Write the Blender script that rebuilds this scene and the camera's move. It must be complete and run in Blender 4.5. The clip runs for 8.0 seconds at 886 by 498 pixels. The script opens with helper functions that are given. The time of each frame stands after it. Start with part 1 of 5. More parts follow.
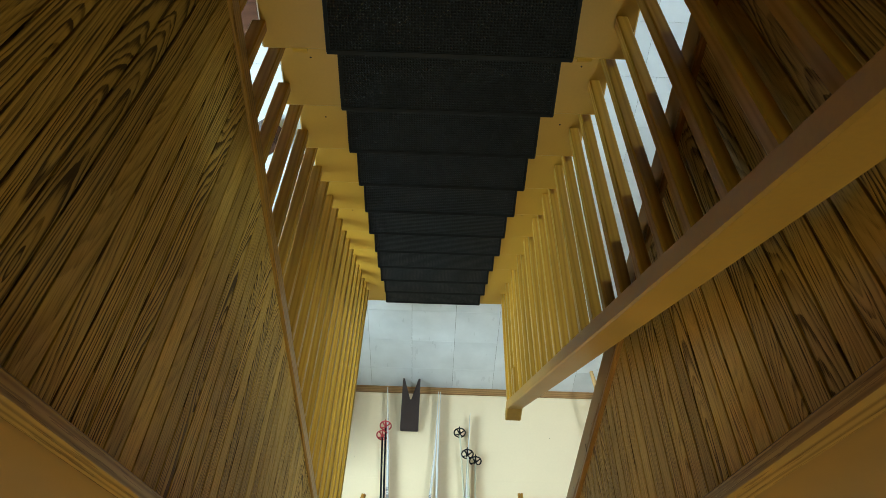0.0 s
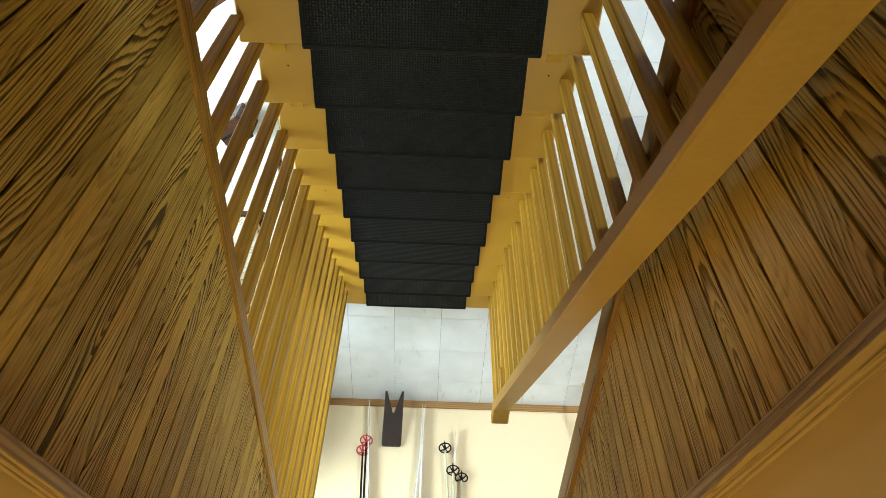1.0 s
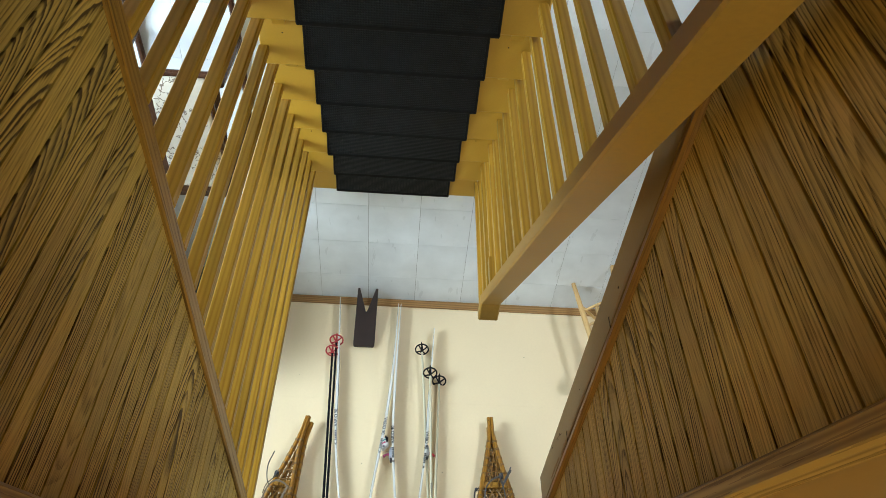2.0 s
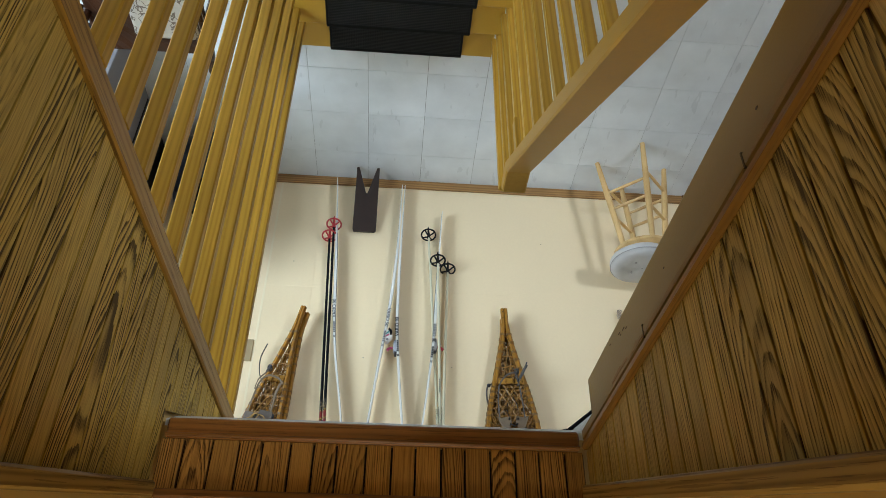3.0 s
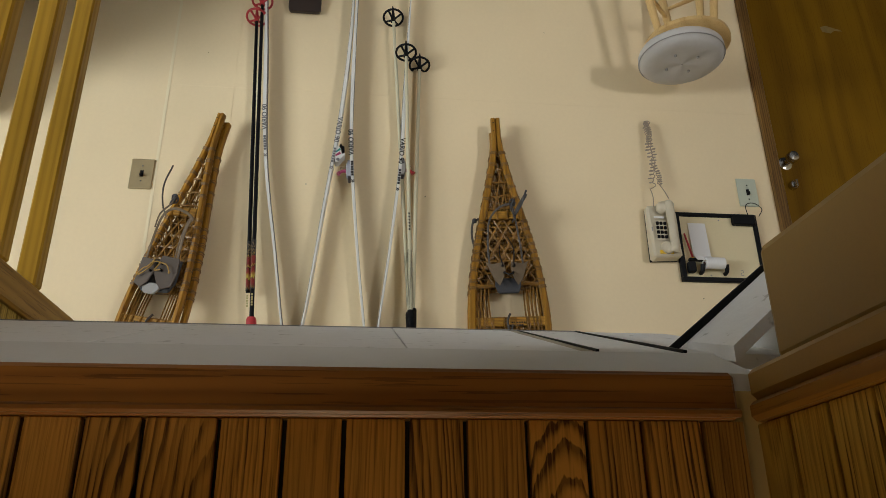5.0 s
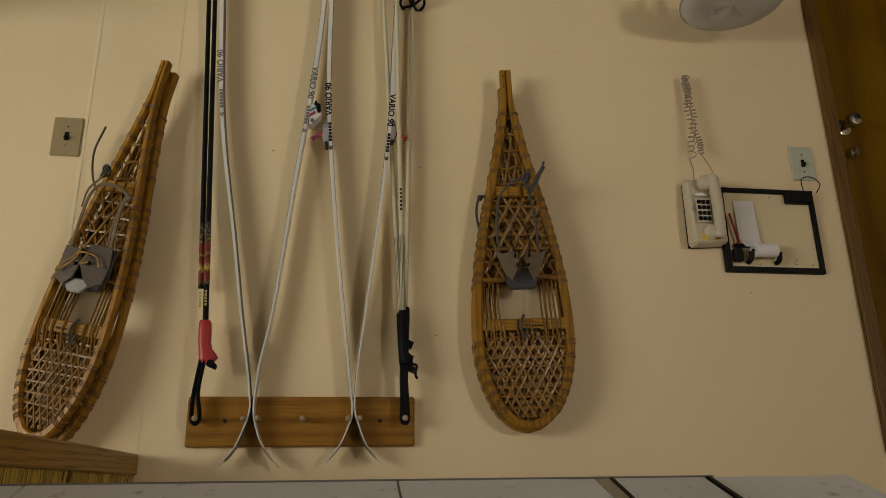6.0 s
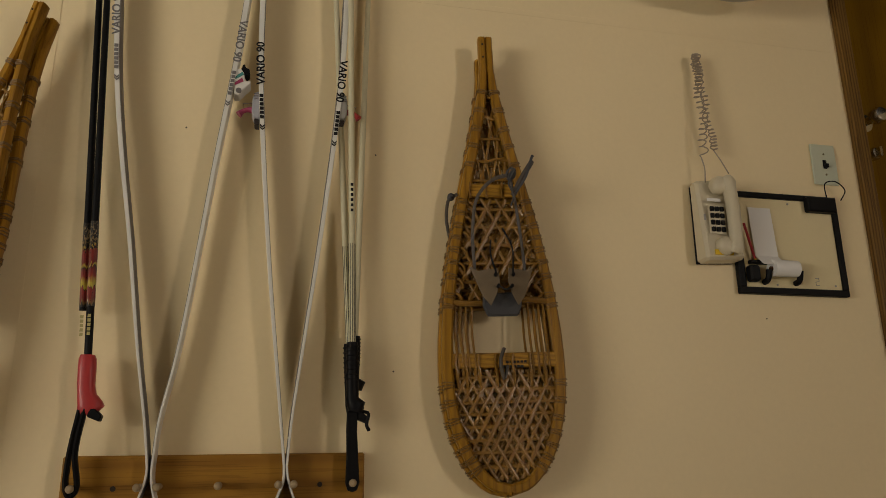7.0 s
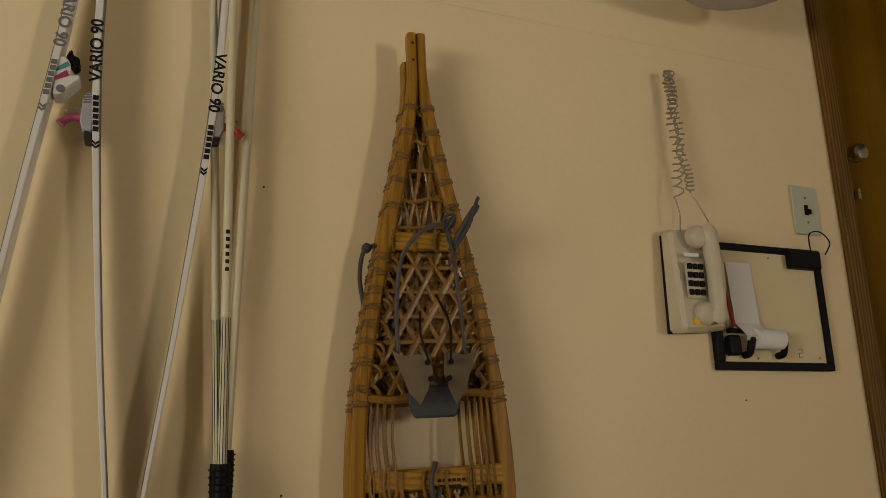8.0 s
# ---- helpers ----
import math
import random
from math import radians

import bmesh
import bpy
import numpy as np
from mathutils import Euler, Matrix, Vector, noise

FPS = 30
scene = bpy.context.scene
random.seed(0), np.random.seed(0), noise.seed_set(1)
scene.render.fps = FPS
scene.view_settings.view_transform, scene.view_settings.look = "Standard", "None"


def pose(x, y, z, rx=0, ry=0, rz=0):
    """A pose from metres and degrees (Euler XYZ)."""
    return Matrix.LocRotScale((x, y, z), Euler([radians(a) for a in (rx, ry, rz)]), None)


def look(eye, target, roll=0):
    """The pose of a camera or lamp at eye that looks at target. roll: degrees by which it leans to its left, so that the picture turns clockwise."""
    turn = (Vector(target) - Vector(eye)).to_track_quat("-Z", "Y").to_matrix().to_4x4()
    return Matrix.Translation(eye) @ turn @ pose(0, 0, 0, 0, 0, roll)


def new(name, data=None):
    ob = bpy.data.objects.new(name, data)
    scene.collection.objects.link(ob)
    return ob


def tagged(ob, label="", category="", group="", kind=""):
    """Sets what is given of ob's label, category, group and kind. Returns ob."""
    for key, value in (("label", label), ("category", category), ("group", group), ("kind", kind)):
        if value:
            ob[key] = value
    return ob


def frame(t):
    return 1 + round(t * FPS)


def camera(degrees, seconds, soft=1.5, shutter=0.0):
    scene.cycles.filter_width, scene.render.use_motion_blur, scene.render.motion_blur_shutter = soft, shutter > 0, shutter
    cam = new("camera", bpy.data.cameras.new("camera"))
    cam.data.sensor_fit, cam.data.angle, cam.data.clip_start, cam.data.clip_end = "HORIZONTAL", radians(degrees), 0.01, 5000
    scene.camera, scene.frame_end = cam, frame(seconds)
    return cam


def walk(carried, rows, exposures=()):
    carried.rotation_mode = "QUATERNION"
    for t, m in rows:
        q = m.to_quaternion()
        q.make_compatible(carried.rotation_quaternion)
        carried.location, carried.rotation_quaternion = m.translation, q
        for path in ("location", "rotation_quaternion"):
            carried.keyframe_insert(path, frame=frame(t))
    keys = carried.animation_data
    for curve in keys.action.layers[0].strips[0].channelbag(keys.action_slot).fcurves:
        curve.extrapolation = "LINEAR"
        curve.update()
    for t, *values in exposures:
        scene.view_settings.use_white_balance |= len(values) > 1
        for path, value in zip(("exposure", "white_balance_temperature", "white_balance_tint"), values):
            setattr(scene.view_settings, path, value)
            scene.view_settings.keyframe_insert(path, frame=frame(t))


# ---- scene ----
cam = camera(61.42, 8.0, soft=0.45)
PATH = [
    (0, (0.277, -4.557, 3.566), (0.271, -3.235, 2.065), 181.71),
    (0.5, (0.246, -4.42, 3.523), (0.274, -3.245, 1.905), 182.73),
    (1, (0.225, -4.247, 3.495), (0.199, -2.99, 1.939), 181.15),
    (2.5, (0.239, -3.599, 3.064), (0.132, -2.08, 1.768), 180.53),
    (3, (0.25, -3.393, 2.966), (0.137, -1.781, 1.788), 180.52),
    (3.5, (0.232, -3.165, 2.826), (0.097, -1.49, 1.742), 179.90),
    (4, (0.22, -2.979, 2.714), (0.077, -1.235, 1.744), 179.98),
    (4.5, (0.181, -2.768, 2.591), (0.004, -0.968, 1.737), 179.83),
    (4.7, (0.186, -2.667, 2.559), (-0.009, -0.85, 1.746), 179.54),
    (5.8, (0.185, -2.219, 2.243), (-0.054, -0.344, 1.591), 179.19),
    (6, (0.194, -2.126, 2.181), (-0.073, -0.241, 1.569), 179.19),
    (6.5, (0.211, -1.936, 2.078), (-0.128, -0.048, 1.513), 179.32),
    (7, (0.198, -1.716, 1.93), (-0.244, 0.164, 1.412), 179.28),
    (7.5, (0.209, -1.507, 1.784), (-0.358, 0.35, 1.306), 178.81),
    (8, (0.139, -1.301, 1.662), (-0.582, 0.501, 1.182), 178.73),
]
walk(cam, [(t, look(eye, target, roll)) for t, eye, target, roll in PATH],
     exposures=((0, 0.53, 5500, -4.5), (0.5, 1.10, 5850, -3), (0.7, 1.25, 5950, -1), (1, 1.08, 5980, 1), (2.5, 0.38, 5660, 3.5), (3.5, 0.13, 5650, 8), (4.5, 0.03, 6280, 11),
                (5.0, -0.32, 6700, 11), (6, -0.98, 8250, 14), (8, -1.0, 8850, 16)))

# ---- world, daylight and lamps ----
world = bpy.data.worlds.new("daylight")
scene.world = world
world.use_nodes = True
wn = world.node_tree
sky = wn.nodes.new("ShaderNodeTexSky")
sky.sky_type, sky.sun_disc = "NISHITA", False
sky.sun_elevation, sky.sun_rotation = radians(38), radians(200)
wn.links.new(sky.outputs[0], wn.nodes["Background"].inputs[0])
wn.nodes["Background"].inputs[1].default_value = 0.12

sun_data = bpy.data.lights.new("sun", "SUN")
sun_data.energy, sun_data.angle, sun_data.color = 2.0, radians(0.6), (1.0, 0.95, 0.88)
sun = new("sun", sun_data)
sun.matrix_world = look((0, 0, 0), (-math.sin(radians(200)) * -1, -math.cos(radians(200)) * -1, -math.tan(radians(38))))


def window_light(name, eye, target, w, h, watts, colour, spread=180):
    data = bpy.data.lights.new(name, "AREA")
    data.shape, data.size, data.size_y = "RECTANGLE", w, h
    data.energy, data.color, data.spread = watts, colour, radians(spread)
    ob = new(name, data)
    ob.matrix_world = look(eye, target)
    return ob


window_light("window_light_west", (-3.42, -5.5, 1.35), (-0.5, 0.0, 0.35), 0.55, 0.8, 37, (0.95, 0.97, 1.0), 110)
window_light("window_light_east", (3.53, -2.6, 1.58), (-0.3, -0.8, 0.0), 1.7, 1.05, 64, (0.86, 0.95, 0.99), 115)
# third one: added warm fill on the unseen landing, brightens the panelling
window_light("window_light_upper", (0.28, -7.05, 3.22), (0.28, -2.0, 3.0), 0.62, 0.78, 5, (1.0, 0.97, 0.66))
window_light("ceiling_lamp_light", (0.28, -2.5, 4.87), (0.281, -2.5, 2.0), 0.26, 0.26, 11.5, (0.97, 0.95, 0.70))

# ---- materials ----


class Nodes:
    """A node material built step by step."""

    def __init__(self, name, rough=0.5, metal=0.0, spec=0.5):
        self.tilt = 0.0
        self.m = bpy.data.materials.new(name)
        self.m.use_nodes = True
        self.t = self.m.node_tree
        self.b = self.t.nodes["Principled BSDF"]
        self.b.inputs["Roughness"].default_value = rough
        self.b.inputs["Metallic"].default_value = metal
        self.b.inputs["Specular IOR Level"].default_value = spec

    def n(self, kind, **values):
        node = self.t.nodes.new("ShaderNode" + kind)
        for key, value in values.items():
            if key in ("operation", "data_type", "blend_type", "wave_type", "bands_direction", "wave_profile", "feature", "noise_dimensions"):
                if key == "operation":
                    node.operation = value
                elif key == "data_type":
                    node.data_type = value
                elif key == "blend_type":
                    node.blend_type = value
                elif key == "wave_type":
                    node.wave_type = value
                elif key == "bands_direction":
                    node.bands_direction = value
                elif key == "feature":
                    node.feature = value
            else:
                node.inputs[key.replace("_", " ")].default_value = value
        return node

    def link(self, a, b):
        self.t.links.new(a, b)

    def math(self, op, a, b=None, c=None):
        node = self.n("Math", operation=op)
        for k, v in enumerate((a, b, c)):
            if v is None:
                continue
            if isinstance(v, (int, float)):
                node.inputs[k].default_value = v
            else:
                self.link(v, node.inputs[k])
        return node.outputs[0]

    def coords(self, scale=(1, 1, 1), random_shift=0.0, kind="Object"):
        tc = self.t.nodes.new("ShaderNodeTexCoord")
        mp = self.t.nodes.new("ShaderNodeMapping")
        mp.inputs["Scale"].default_value = scale
        source = tc.outputs[kind]
        if self.tilt:
            turn = self.t.nodes.new("ShaderNodeVectorRotate")
            turn.rotation_type = "X_AXIS"
            turn.inputs["Angle"].default_value = radians(self.tilt)
            self.link(source, turn.inputs["Vector"])
            source = turn.outputs[0]
        self.link(source, mp.inputs["Vector"])
        if random_shift:
            info = self.t.nodes.new("ShaderNodeObjectInfo")
            vec = self.t.nodes.new("ShaderNodeCombineXYZ")
            k = self.math("MULTIPLY", info.outputs["Random"], random_shift)
            for s in range(3):
                self.link(k, vec.inputs[s])
            self.link(vec.outputs[0], mp.inputs["Location"])
        return mp.outputs[0]

    def noise(self, vec, scale, detail=3.0, rough=0.55):
        node = self.n("TexNoise", Scale=scale, Detail=detail, Roughness=rough)
        self.link(vec, node.inputs["Vector"])
        return node.outputs[0]

    def ramp(self, fac, *stops):
        node = self.t.nodes.new("ShaderNodeValToRGB")
        while len(node.color_ramp.elements) < len(stops):
            node.color_ramp.elements.new(0.5)
        for e, (at, col) in zip(node.color_ramp.elements, stops):
            e.position, e.color = at, (*col, 1)
        self.link(fac, node.inputs[0])
        return node.outputs[0]

    def mix(self, fac, a, b, how="MIX"):
        node = self.n("MixRGB", blend_type=how)
        for k, v in enumerate((fac, a, b)):
            if isinstance(v, (int, float)):
                node.inputs[k].default_value = v if k == 0 else (v, v, v, 1)
            elif isinstance(v, tuple):
                node.inputs[k].default_value = (*v, 1)
            else:
                self.link(v, node.inputs[k])
        return node.outputs[0]

    def colour(self, c):
        if isinstance(c, tuple):
            self.b.inputs["Base Color"].default_value = (*c, 1)
        else:
            self.link(c, self.b.inputs["Base Color"])
        return self

    def rough(self, r):
        self.link(r, self.b.inputs["Roughness"])
        return self

    def bump(self, height, strength=0.2, distance=0.002):
        node = self.n("Bump", Strength=strength, Distance=distance)
        self.link(height, node.inputs["Height"])
        self.link(node.outputs[0], self.b.inputs["Normal"])
        return self


def plain(name, colour, rough=0.5, metal=0.0, vary=0.12, scale=9.0, bump=0.06, spec=0.5):
    """A surface of one colour with soft stains, fine grain and a little relief."""
    s = Nodes(name, rough, metal, spec)
    v = s.coords()
    big, fine = s.noise(v, scale * 0.3), s.noise(v, scale * 18, 4)
    k = s.math("MULTIPLY_ADD", s.math("SUBTRACT", big, 0.5), vary * 2, 1.0)
    k = s.math("MULTIPLY", k, s.math("MULTIPLY_ADD", s.math("SUBTRACT", fine, 0.5), vary, 1.0))
    s.colour(s.mix(1.0, colour, k, "MULTIPLY"))
    s.rough(s.math("MULTIPLY_ADD", fine, 0.2, rough - 0.1))
    return s.bump(fine, bump).m


def wood(name, light, dark, along="z", freq=60.0, swirl=26.0, rough=0.45, line=0.5, shift=37.0, pores=0.35, tone=0.25, stretch=0.13, tilt=0.0, spec=0.25):
    """Sawn timber: arched figure, dark pores and board-to-board shift, the grain along one axis."""
    s = Nodes(name, rough, spec=spec)
    s.tilt = tilt
    sc = {"x": (stretch, 1, 1), "y": (1, stretch, 1), "z": (1, 1, stretch)}[along]
    v = s.coords(sc, shift)
    sep = s.t.nodes.new("ShaderNodeSeparateXYZ")
    s.link(v, sep.inputs[0])
    across = {"x": ("Y", "Z"), "y": ("X", "Z"), "z": ("X", "Y")}[along]
    u = s.math("ADD", sep.outputs[across[0]], sep.outputs[across[1]])
    low = s.noise(v, 6.0, 1.0, 0.4)
    wave = s.math("SINE", s.math("MULTIPLY_ADD", low, swirl, s.math("MULTIPLY", u, freq)))
    ring = s.math("POWER", s.math("MULTIPLY_ADD", wave, 0.5, 0.5), 1.6)
    fs = {"x": (0.02, 1, 1), "y": (1, 0.02, 1), "z": (1, 1, 0.02)}[along]
    fibre = s.noise(s.coords(fs, shift), 260.0, 3.0, 0.6)
    pore = s.math("MULTIPLY", s.math("GREATER_THAN", fibre, 0.58), pores)
    grain = s.math("MINIMUM", s.math("ADD", s.math("MULTIPLY", ring, line), pore), 1.0)
    info = s.t.nodes.new("ShaderNodeObjectInfo")
    shade = s.math("MULTIPLY_ADD", s.math("SUBTRACT", info.outputs["Random"], 0.5), tone, 1.0)
    big = s.noise(s.coords((1, 1, 1), shift), 2.3, 2)
    shade = s.math("MULTIPLY", shade, s.math("MULTIPLY_ADD", big, 0.5, 0.75))
    s.colour(s.mix(1.0, s.mix(grain, light, dark), shade, "MULTIPLY"))
    s.rough(s.math("MULTIPLY_ADD", grain, 0.15, rough - 0.05))
    return s.bump(s.math("SUBTRACT", 1.0, grain), 0.12, 0.001).m


def oak(name, light, dark, across="Y", width=0.09, lift=0.145, spacing=0.0060, bend=0.06, line=1.15, tone=0.34, rough=0.55, straight=0.6):
    """Flat-sawn oak boards: stacked arches of dark late wood, open pores, tone shifts from board to board."""
    s = Nodes(name, rough, spec=0.2)
    tc = s.t.nodes.new("ShaderNodeTexCoord")
    gen, obj = s.t.nodes.new("ShaderNodeSeparateXYZ"), s.t.nodes.new("ShaderNodeSeparateXYZ")
    s.link(tc.outputs["Generated"], gen.inputs[0])
    s.link(tc.outputs["Object"], obj.inputs[0])
    rnd = s.t.nodes.new("ShaderNodeObjectInfo").outputs["Random"]
    r1 = s.math("FRACT", s.math("MULTIPLY", rnd, 17.31))
    r2 = s.math("FRACT", s.math("MULTIPLY", rnd, 91.73))
    r3 = s.math("FRACT", s.math("MULTIPLY", rnd, 53.17))
    warp = s.noise(s.coords((1, 1, 0.22), 37.0), 9.0, 2.0, 0.5)
    fray = s.noise(s.coords((1, 1, 0.16), 37.0), 110.0, 2.0, 0.6)
    u = s.math("MULTIPLY_ADD", s.math("SUBTRACT", gen.outputs[across], 0.5), width, s.math("MULTIPLY_ADD", r1, 0.21, -0.105))
    u = s.math("MULTIPLY_ADD", s.math("SUBTRACT", warp, 0.5), 0.022, u)
    z0 = s.math("MULTIPLY_ADD", r2, 1.3, -0.35)
    way = s.math("MULTIPLY_ADD", s.math("GREATER_THAN", r3, 0.5), 2 * lift, -lift)
    r4 = s.math("FRACT", s.math("MULTIPLY", rnd, 29.3))
    way = s.math("MULTIPLY", way, s.math("MULTIPLY_ADD", s.math("POWER", r4, 1.6), 1.0 - straight, straight))
    d = s.math("MULTIPLY", s.math("SUBTRACT", obj.outputs["Z"], z0), way)
    d = s.math("MULTIPLY_ADD", s.math("SUBTRACT", warp, 0.5), bend, d)
    ring = s.math("SQRT", s.math("ADD", s.math("MULTIPLY", u, u), s.math("MULTIPLY", d, d)))
    ring = s.math("MULTIPLY_ADD", s.math("SUBTRACT", fray, 0.5), 0.0034, ring)
    wave = s.n("TexNoise", Scale=1.0 / (spacing * 2.6), Detail=1.0)
    wave.noise_dimensions = "1D"
    s.link(s.math("ADD", ring, s.math("MULTIPLY", rnd, 7.0)), wave.inputs["W"])
    ring = s.math("MULTIPLY_ADD", s.math("SUBTRACT", wave.outputs[0], 0.5), spacing * 1.5, ring)
    f = s.math("FRACT", s.math("DIVIDE", ring, spacing))
    rise = s.n("MapRange", From_Min=0.30, From_Max=0.74)
    fall = s.n("MapRange", From_Min=1.0, From_Max=0.93)
    s.link(f, rise.inputs["Value"])
    s.link(f, fall.inputs["Value"])
    late = s.math("MULTIPLY", s.math("POWER", rise.outputs[0], 1.5), fall.outputs[0])
    each = s.t.nodes.new("ShaderNodeTexWhiteNoise")
    each.noise_dimensions = "1D"
    s.link(s.math("ADD", s.math("FLOOR", s.math("DIVIDE", ring, spacing)), s.math("MULTIPLY", rnd, 997.0)), each.inputs["W"])
    late = s.math("MULTIPLY", late, s.math("MULTIPLY_ADD", each.outputs["Value"], 0.65, 0.5))
    bold = s.n("MapRange", From_Min=0.16, From_Max=0.65, To_Min=0.25, To_Max=1.0)
    s.link(r2, bold.inputs["Value"])
    late = s.math("MULTIPLY", late, s.math("MULTIPLY", s.math("MULTIPLY_ADD", warp, 0.7, 0.6), bold.outputs[0]))
    fibre = s.noise(s.coords((1, 1, 0.03), 37.0), 330.0, 3.0, 0.6)
    streak = s.n("MapRange", From_Min=0.47, From_Max=0.66)
    s.link(fibre, streak.inputs["Value"])
    pore = s.math("MULTIPLY", streak.outputs[0], 0.85)
    grain = s.math("MINIMUM", s.math("MULTIPLY_ADD", late, line, s.math("MULTIPLY", pore, s.math("MULTIPLY_ADD", late, 0.5, 0.5))), 1.0)
    shade = s.math("MULTIPLY_ADD", s.math("SUBTRACT", r3, 0.5), tone, 1.0)
    blotch = s.noise(s.coords((1, 1, 0.5), 37.0), 3.1, 2)
    shade = s.math("MULTIPLY", shade, s.math("MULTIPLY_ADD", blotch, 0.55, 0.72))
    s.colour(s.mix(1.0, s.mix(grain, light, dark), shade, "MULTIPLY"))
    s.rough(s.math("MULTIPLY_ADD", grain, 0.2, rough - 0.05))
    return s.bump(s.math("SUBTRACT", 1.0, grain), 0.15, 0.001).m


OAK_SIDE = oak("oak_panel_side", (0.555, 0.364, 0.078), (0.084, 0.047, 0.010), "Y", 0.05, spacing=0.0062, line=0.70)
OAK_NARROW = oak("oak_panel_narrow", (0.548, 0.360, 0.066), (0.073, 0.041, 0.008), "Y", 0.05, spacing=0.0064, line=0.98)
OAK_HEAD = oak("oak_panel_header", (0.55, 0.265, 0.050), (0.085, 0.034, 0.006), "X", 0.05, 0.13, 0.0046, bend=0.022, line=0.72, straight=0.15)
OAK_TRIM_Y = wood("oak_trim_long", (0.37, 0.195, 0.027), (0.14, 0.064, 0.009), "y", 420, 30, 0.4, 0.4, pores=0.55)
OAK_TRIM_SLOPE = wood("oak_trim_sloping", (0.34, 0.195, 0.040), (0.12, 0.058, 0.011), "y", 520, 9, 0.4, 0.7, pores=0.55, tilt=16.7)
OAK_TRIM_X = wood("oak_trim_cross", (0.30, 0.120, 0.024), (0.10, 0.036, 0.008), "x", 420, 40, 0.4, 0.32, pores=0.5)
OAK_JAMB = wood("oak_jamb", (0.20, 0.105, 0.026), (0.085, 0.038, 0.009), "z", 620, 16, 0.42, 0.75, pores=0.6)
OAK_BASE = wood("oak_baseboard", (0.34, 0.19, 0.068), (0.17, 0.082, 0.025), "x", 350, 25, 0.4, 0.6)
SLAT = wood("varnished_slat", (0.43, 0.240, 0.027), (0.29, 0.152, 0.015), "z", 420, 24, 0.38, 0.6, tone=0.3, pores=0.2, spec=0.12)
TREAD = plain("yellow_tread_paint", (0.49, 0.282, 0.026), 0.38, vary=0.12, bump=0.05)
RAIL = plain("tan_rail_paint", (0.37, 0.210, 0.037), 0.42, vary=0.3, scale=6, bump=0.05, spec=0.12)
FASCIA = plain("tan_fascia_paint", (0.285, 0.172, 0.045), 0.45, vary=0.16, scale=9, bump=0.06, spec=0.3)
FASCIA_TRIM = wood("orange_oak_trim", (0.28, 0.130, 0.022), (0.14, 0.058, 0.009), "y", 420, 30, 0.38, 0.28, pores=0.4)
WALL = plain("cream_wall_paint", (0.81, 0.656, 0.415), 0.55, vary=0.07, scale=4, bump=0.08)
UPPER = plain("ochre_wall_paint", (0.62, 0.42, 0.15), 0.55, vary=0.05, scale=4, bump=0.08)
WHITE = plain("white_ceiling_paint", (0.72, 0.72, 0.70), 0.7, vary=0.08, scale=8, bump=0.1)
GROOVE = plain("dark_groove", (0.018, 0.010, 0.005), 0.8)
DARKFLOOR = plain("navy_entry_floor", (0.022, 0.024, 0.030), 0.6, vary=0.2)
BLACKMAT = plain("black_door_mat", (0.012, 0.012, 0.014), 0.75, vary=0.3, scale=20, bump=0.3)
DOORWOOD = wood("stained_door_veneer", (0.185, 0.092, 0.0035), (0.110, 0.048, 0.0022), "z", 40, 14, 0.6, 0.5, spec=0.12)
PINE = wood("pine_board", (0.35, 0.165, 0.028), (0.20, 0.084, 0.012), "x", 150, 12, 0.45, 0.6, pores=0.4)
PALEWOOD = wood("pale_beech", (0.62, 0.42, 0.18), (0.47, 0.29, 0.11), "z", 60, 8, 0.4, 0.5)
DARKWOOD = wood("dark_mahogany", (0.06, 0.026, 0.013), (0.028, 0.011, 0.006), "z", 60, 10, 0.3, 0.5)
ASH = wood("bent_ash", (0.37, 0.178, 0.023), (0.17, 0.070, 0.010), "z", 330, 8, 0.36, 0.5, pores=0.4)
RAWHIDE = plain("varnished_rawhide", (0.225, 0.108, 0.021), 0.25, vary=0.55, scale=34, bump=0.2, spec=0.45)
LEATHER = plain("grey_leather", (0.074, 0.060, 0.050), 0.75, vary=0.25, scale=22, bump=0.25)
BLACK = plain("black_plastic", (0.006, 0.006, 0.007), 0.5, spec=0.12)
SKIWHITE = plain("white_ski_laminate", (0.70, 0.685, 0.65), 0.35, vary=0.05, scale=14)
INK = plain("black_ink", (0.012, 0.012, 0.013), 0.6, spec=0.2)
GREYINK = plain("grey_ink", (0.16, 0.15, 0.15), 0.5)
RED = plain("red_plastic", (0.45, 0.035, 0.04), 0.4)
PINK = plain("magenta_plastic", (0.36, 0.05, 0.12), 0.4)
TEAL = plain("teal_plastic", (0.04, 0.25, 0.24), 0.4)
GREYPLASTIC = plain("grey_plastic", (0.35, 0.36, 0.40), 0.45)
CHROME = plain("bright_metal", (0.62, 0.60, 0.56), 0.22, 1.0, vary=0.05)
BRASS = plain("polished_brass", (0.60, 0.42, 0.17), 0.2, 1.0, vary=0.08)
BEIGE = plain("beige_phone_plastic", (0.58, 0.51, 0.38), 0.32, vary=0.05)
IVORY = plain("ivory_pole_lacquer", (0.62, 0.57, 0.40), 0.35, vary=0.08)
MINT = plain("pale_green_plate", (0.50, 0.53, 0.42), 0.4, vary=0.04)
BRONZE = plain("tarnished_plate", (0.40, 0.31, 0.17), 0.42, 0.35, vary=0.15, scale=25)
PAPER = plain("white_paper", (0.78, 0.77, 0.76), 0.8, vary=0.03)
CREAMBOARD = plain("cream_board", (0.74, 0.63, 0.40), 0.75, vary=0.06, spec=0.2)
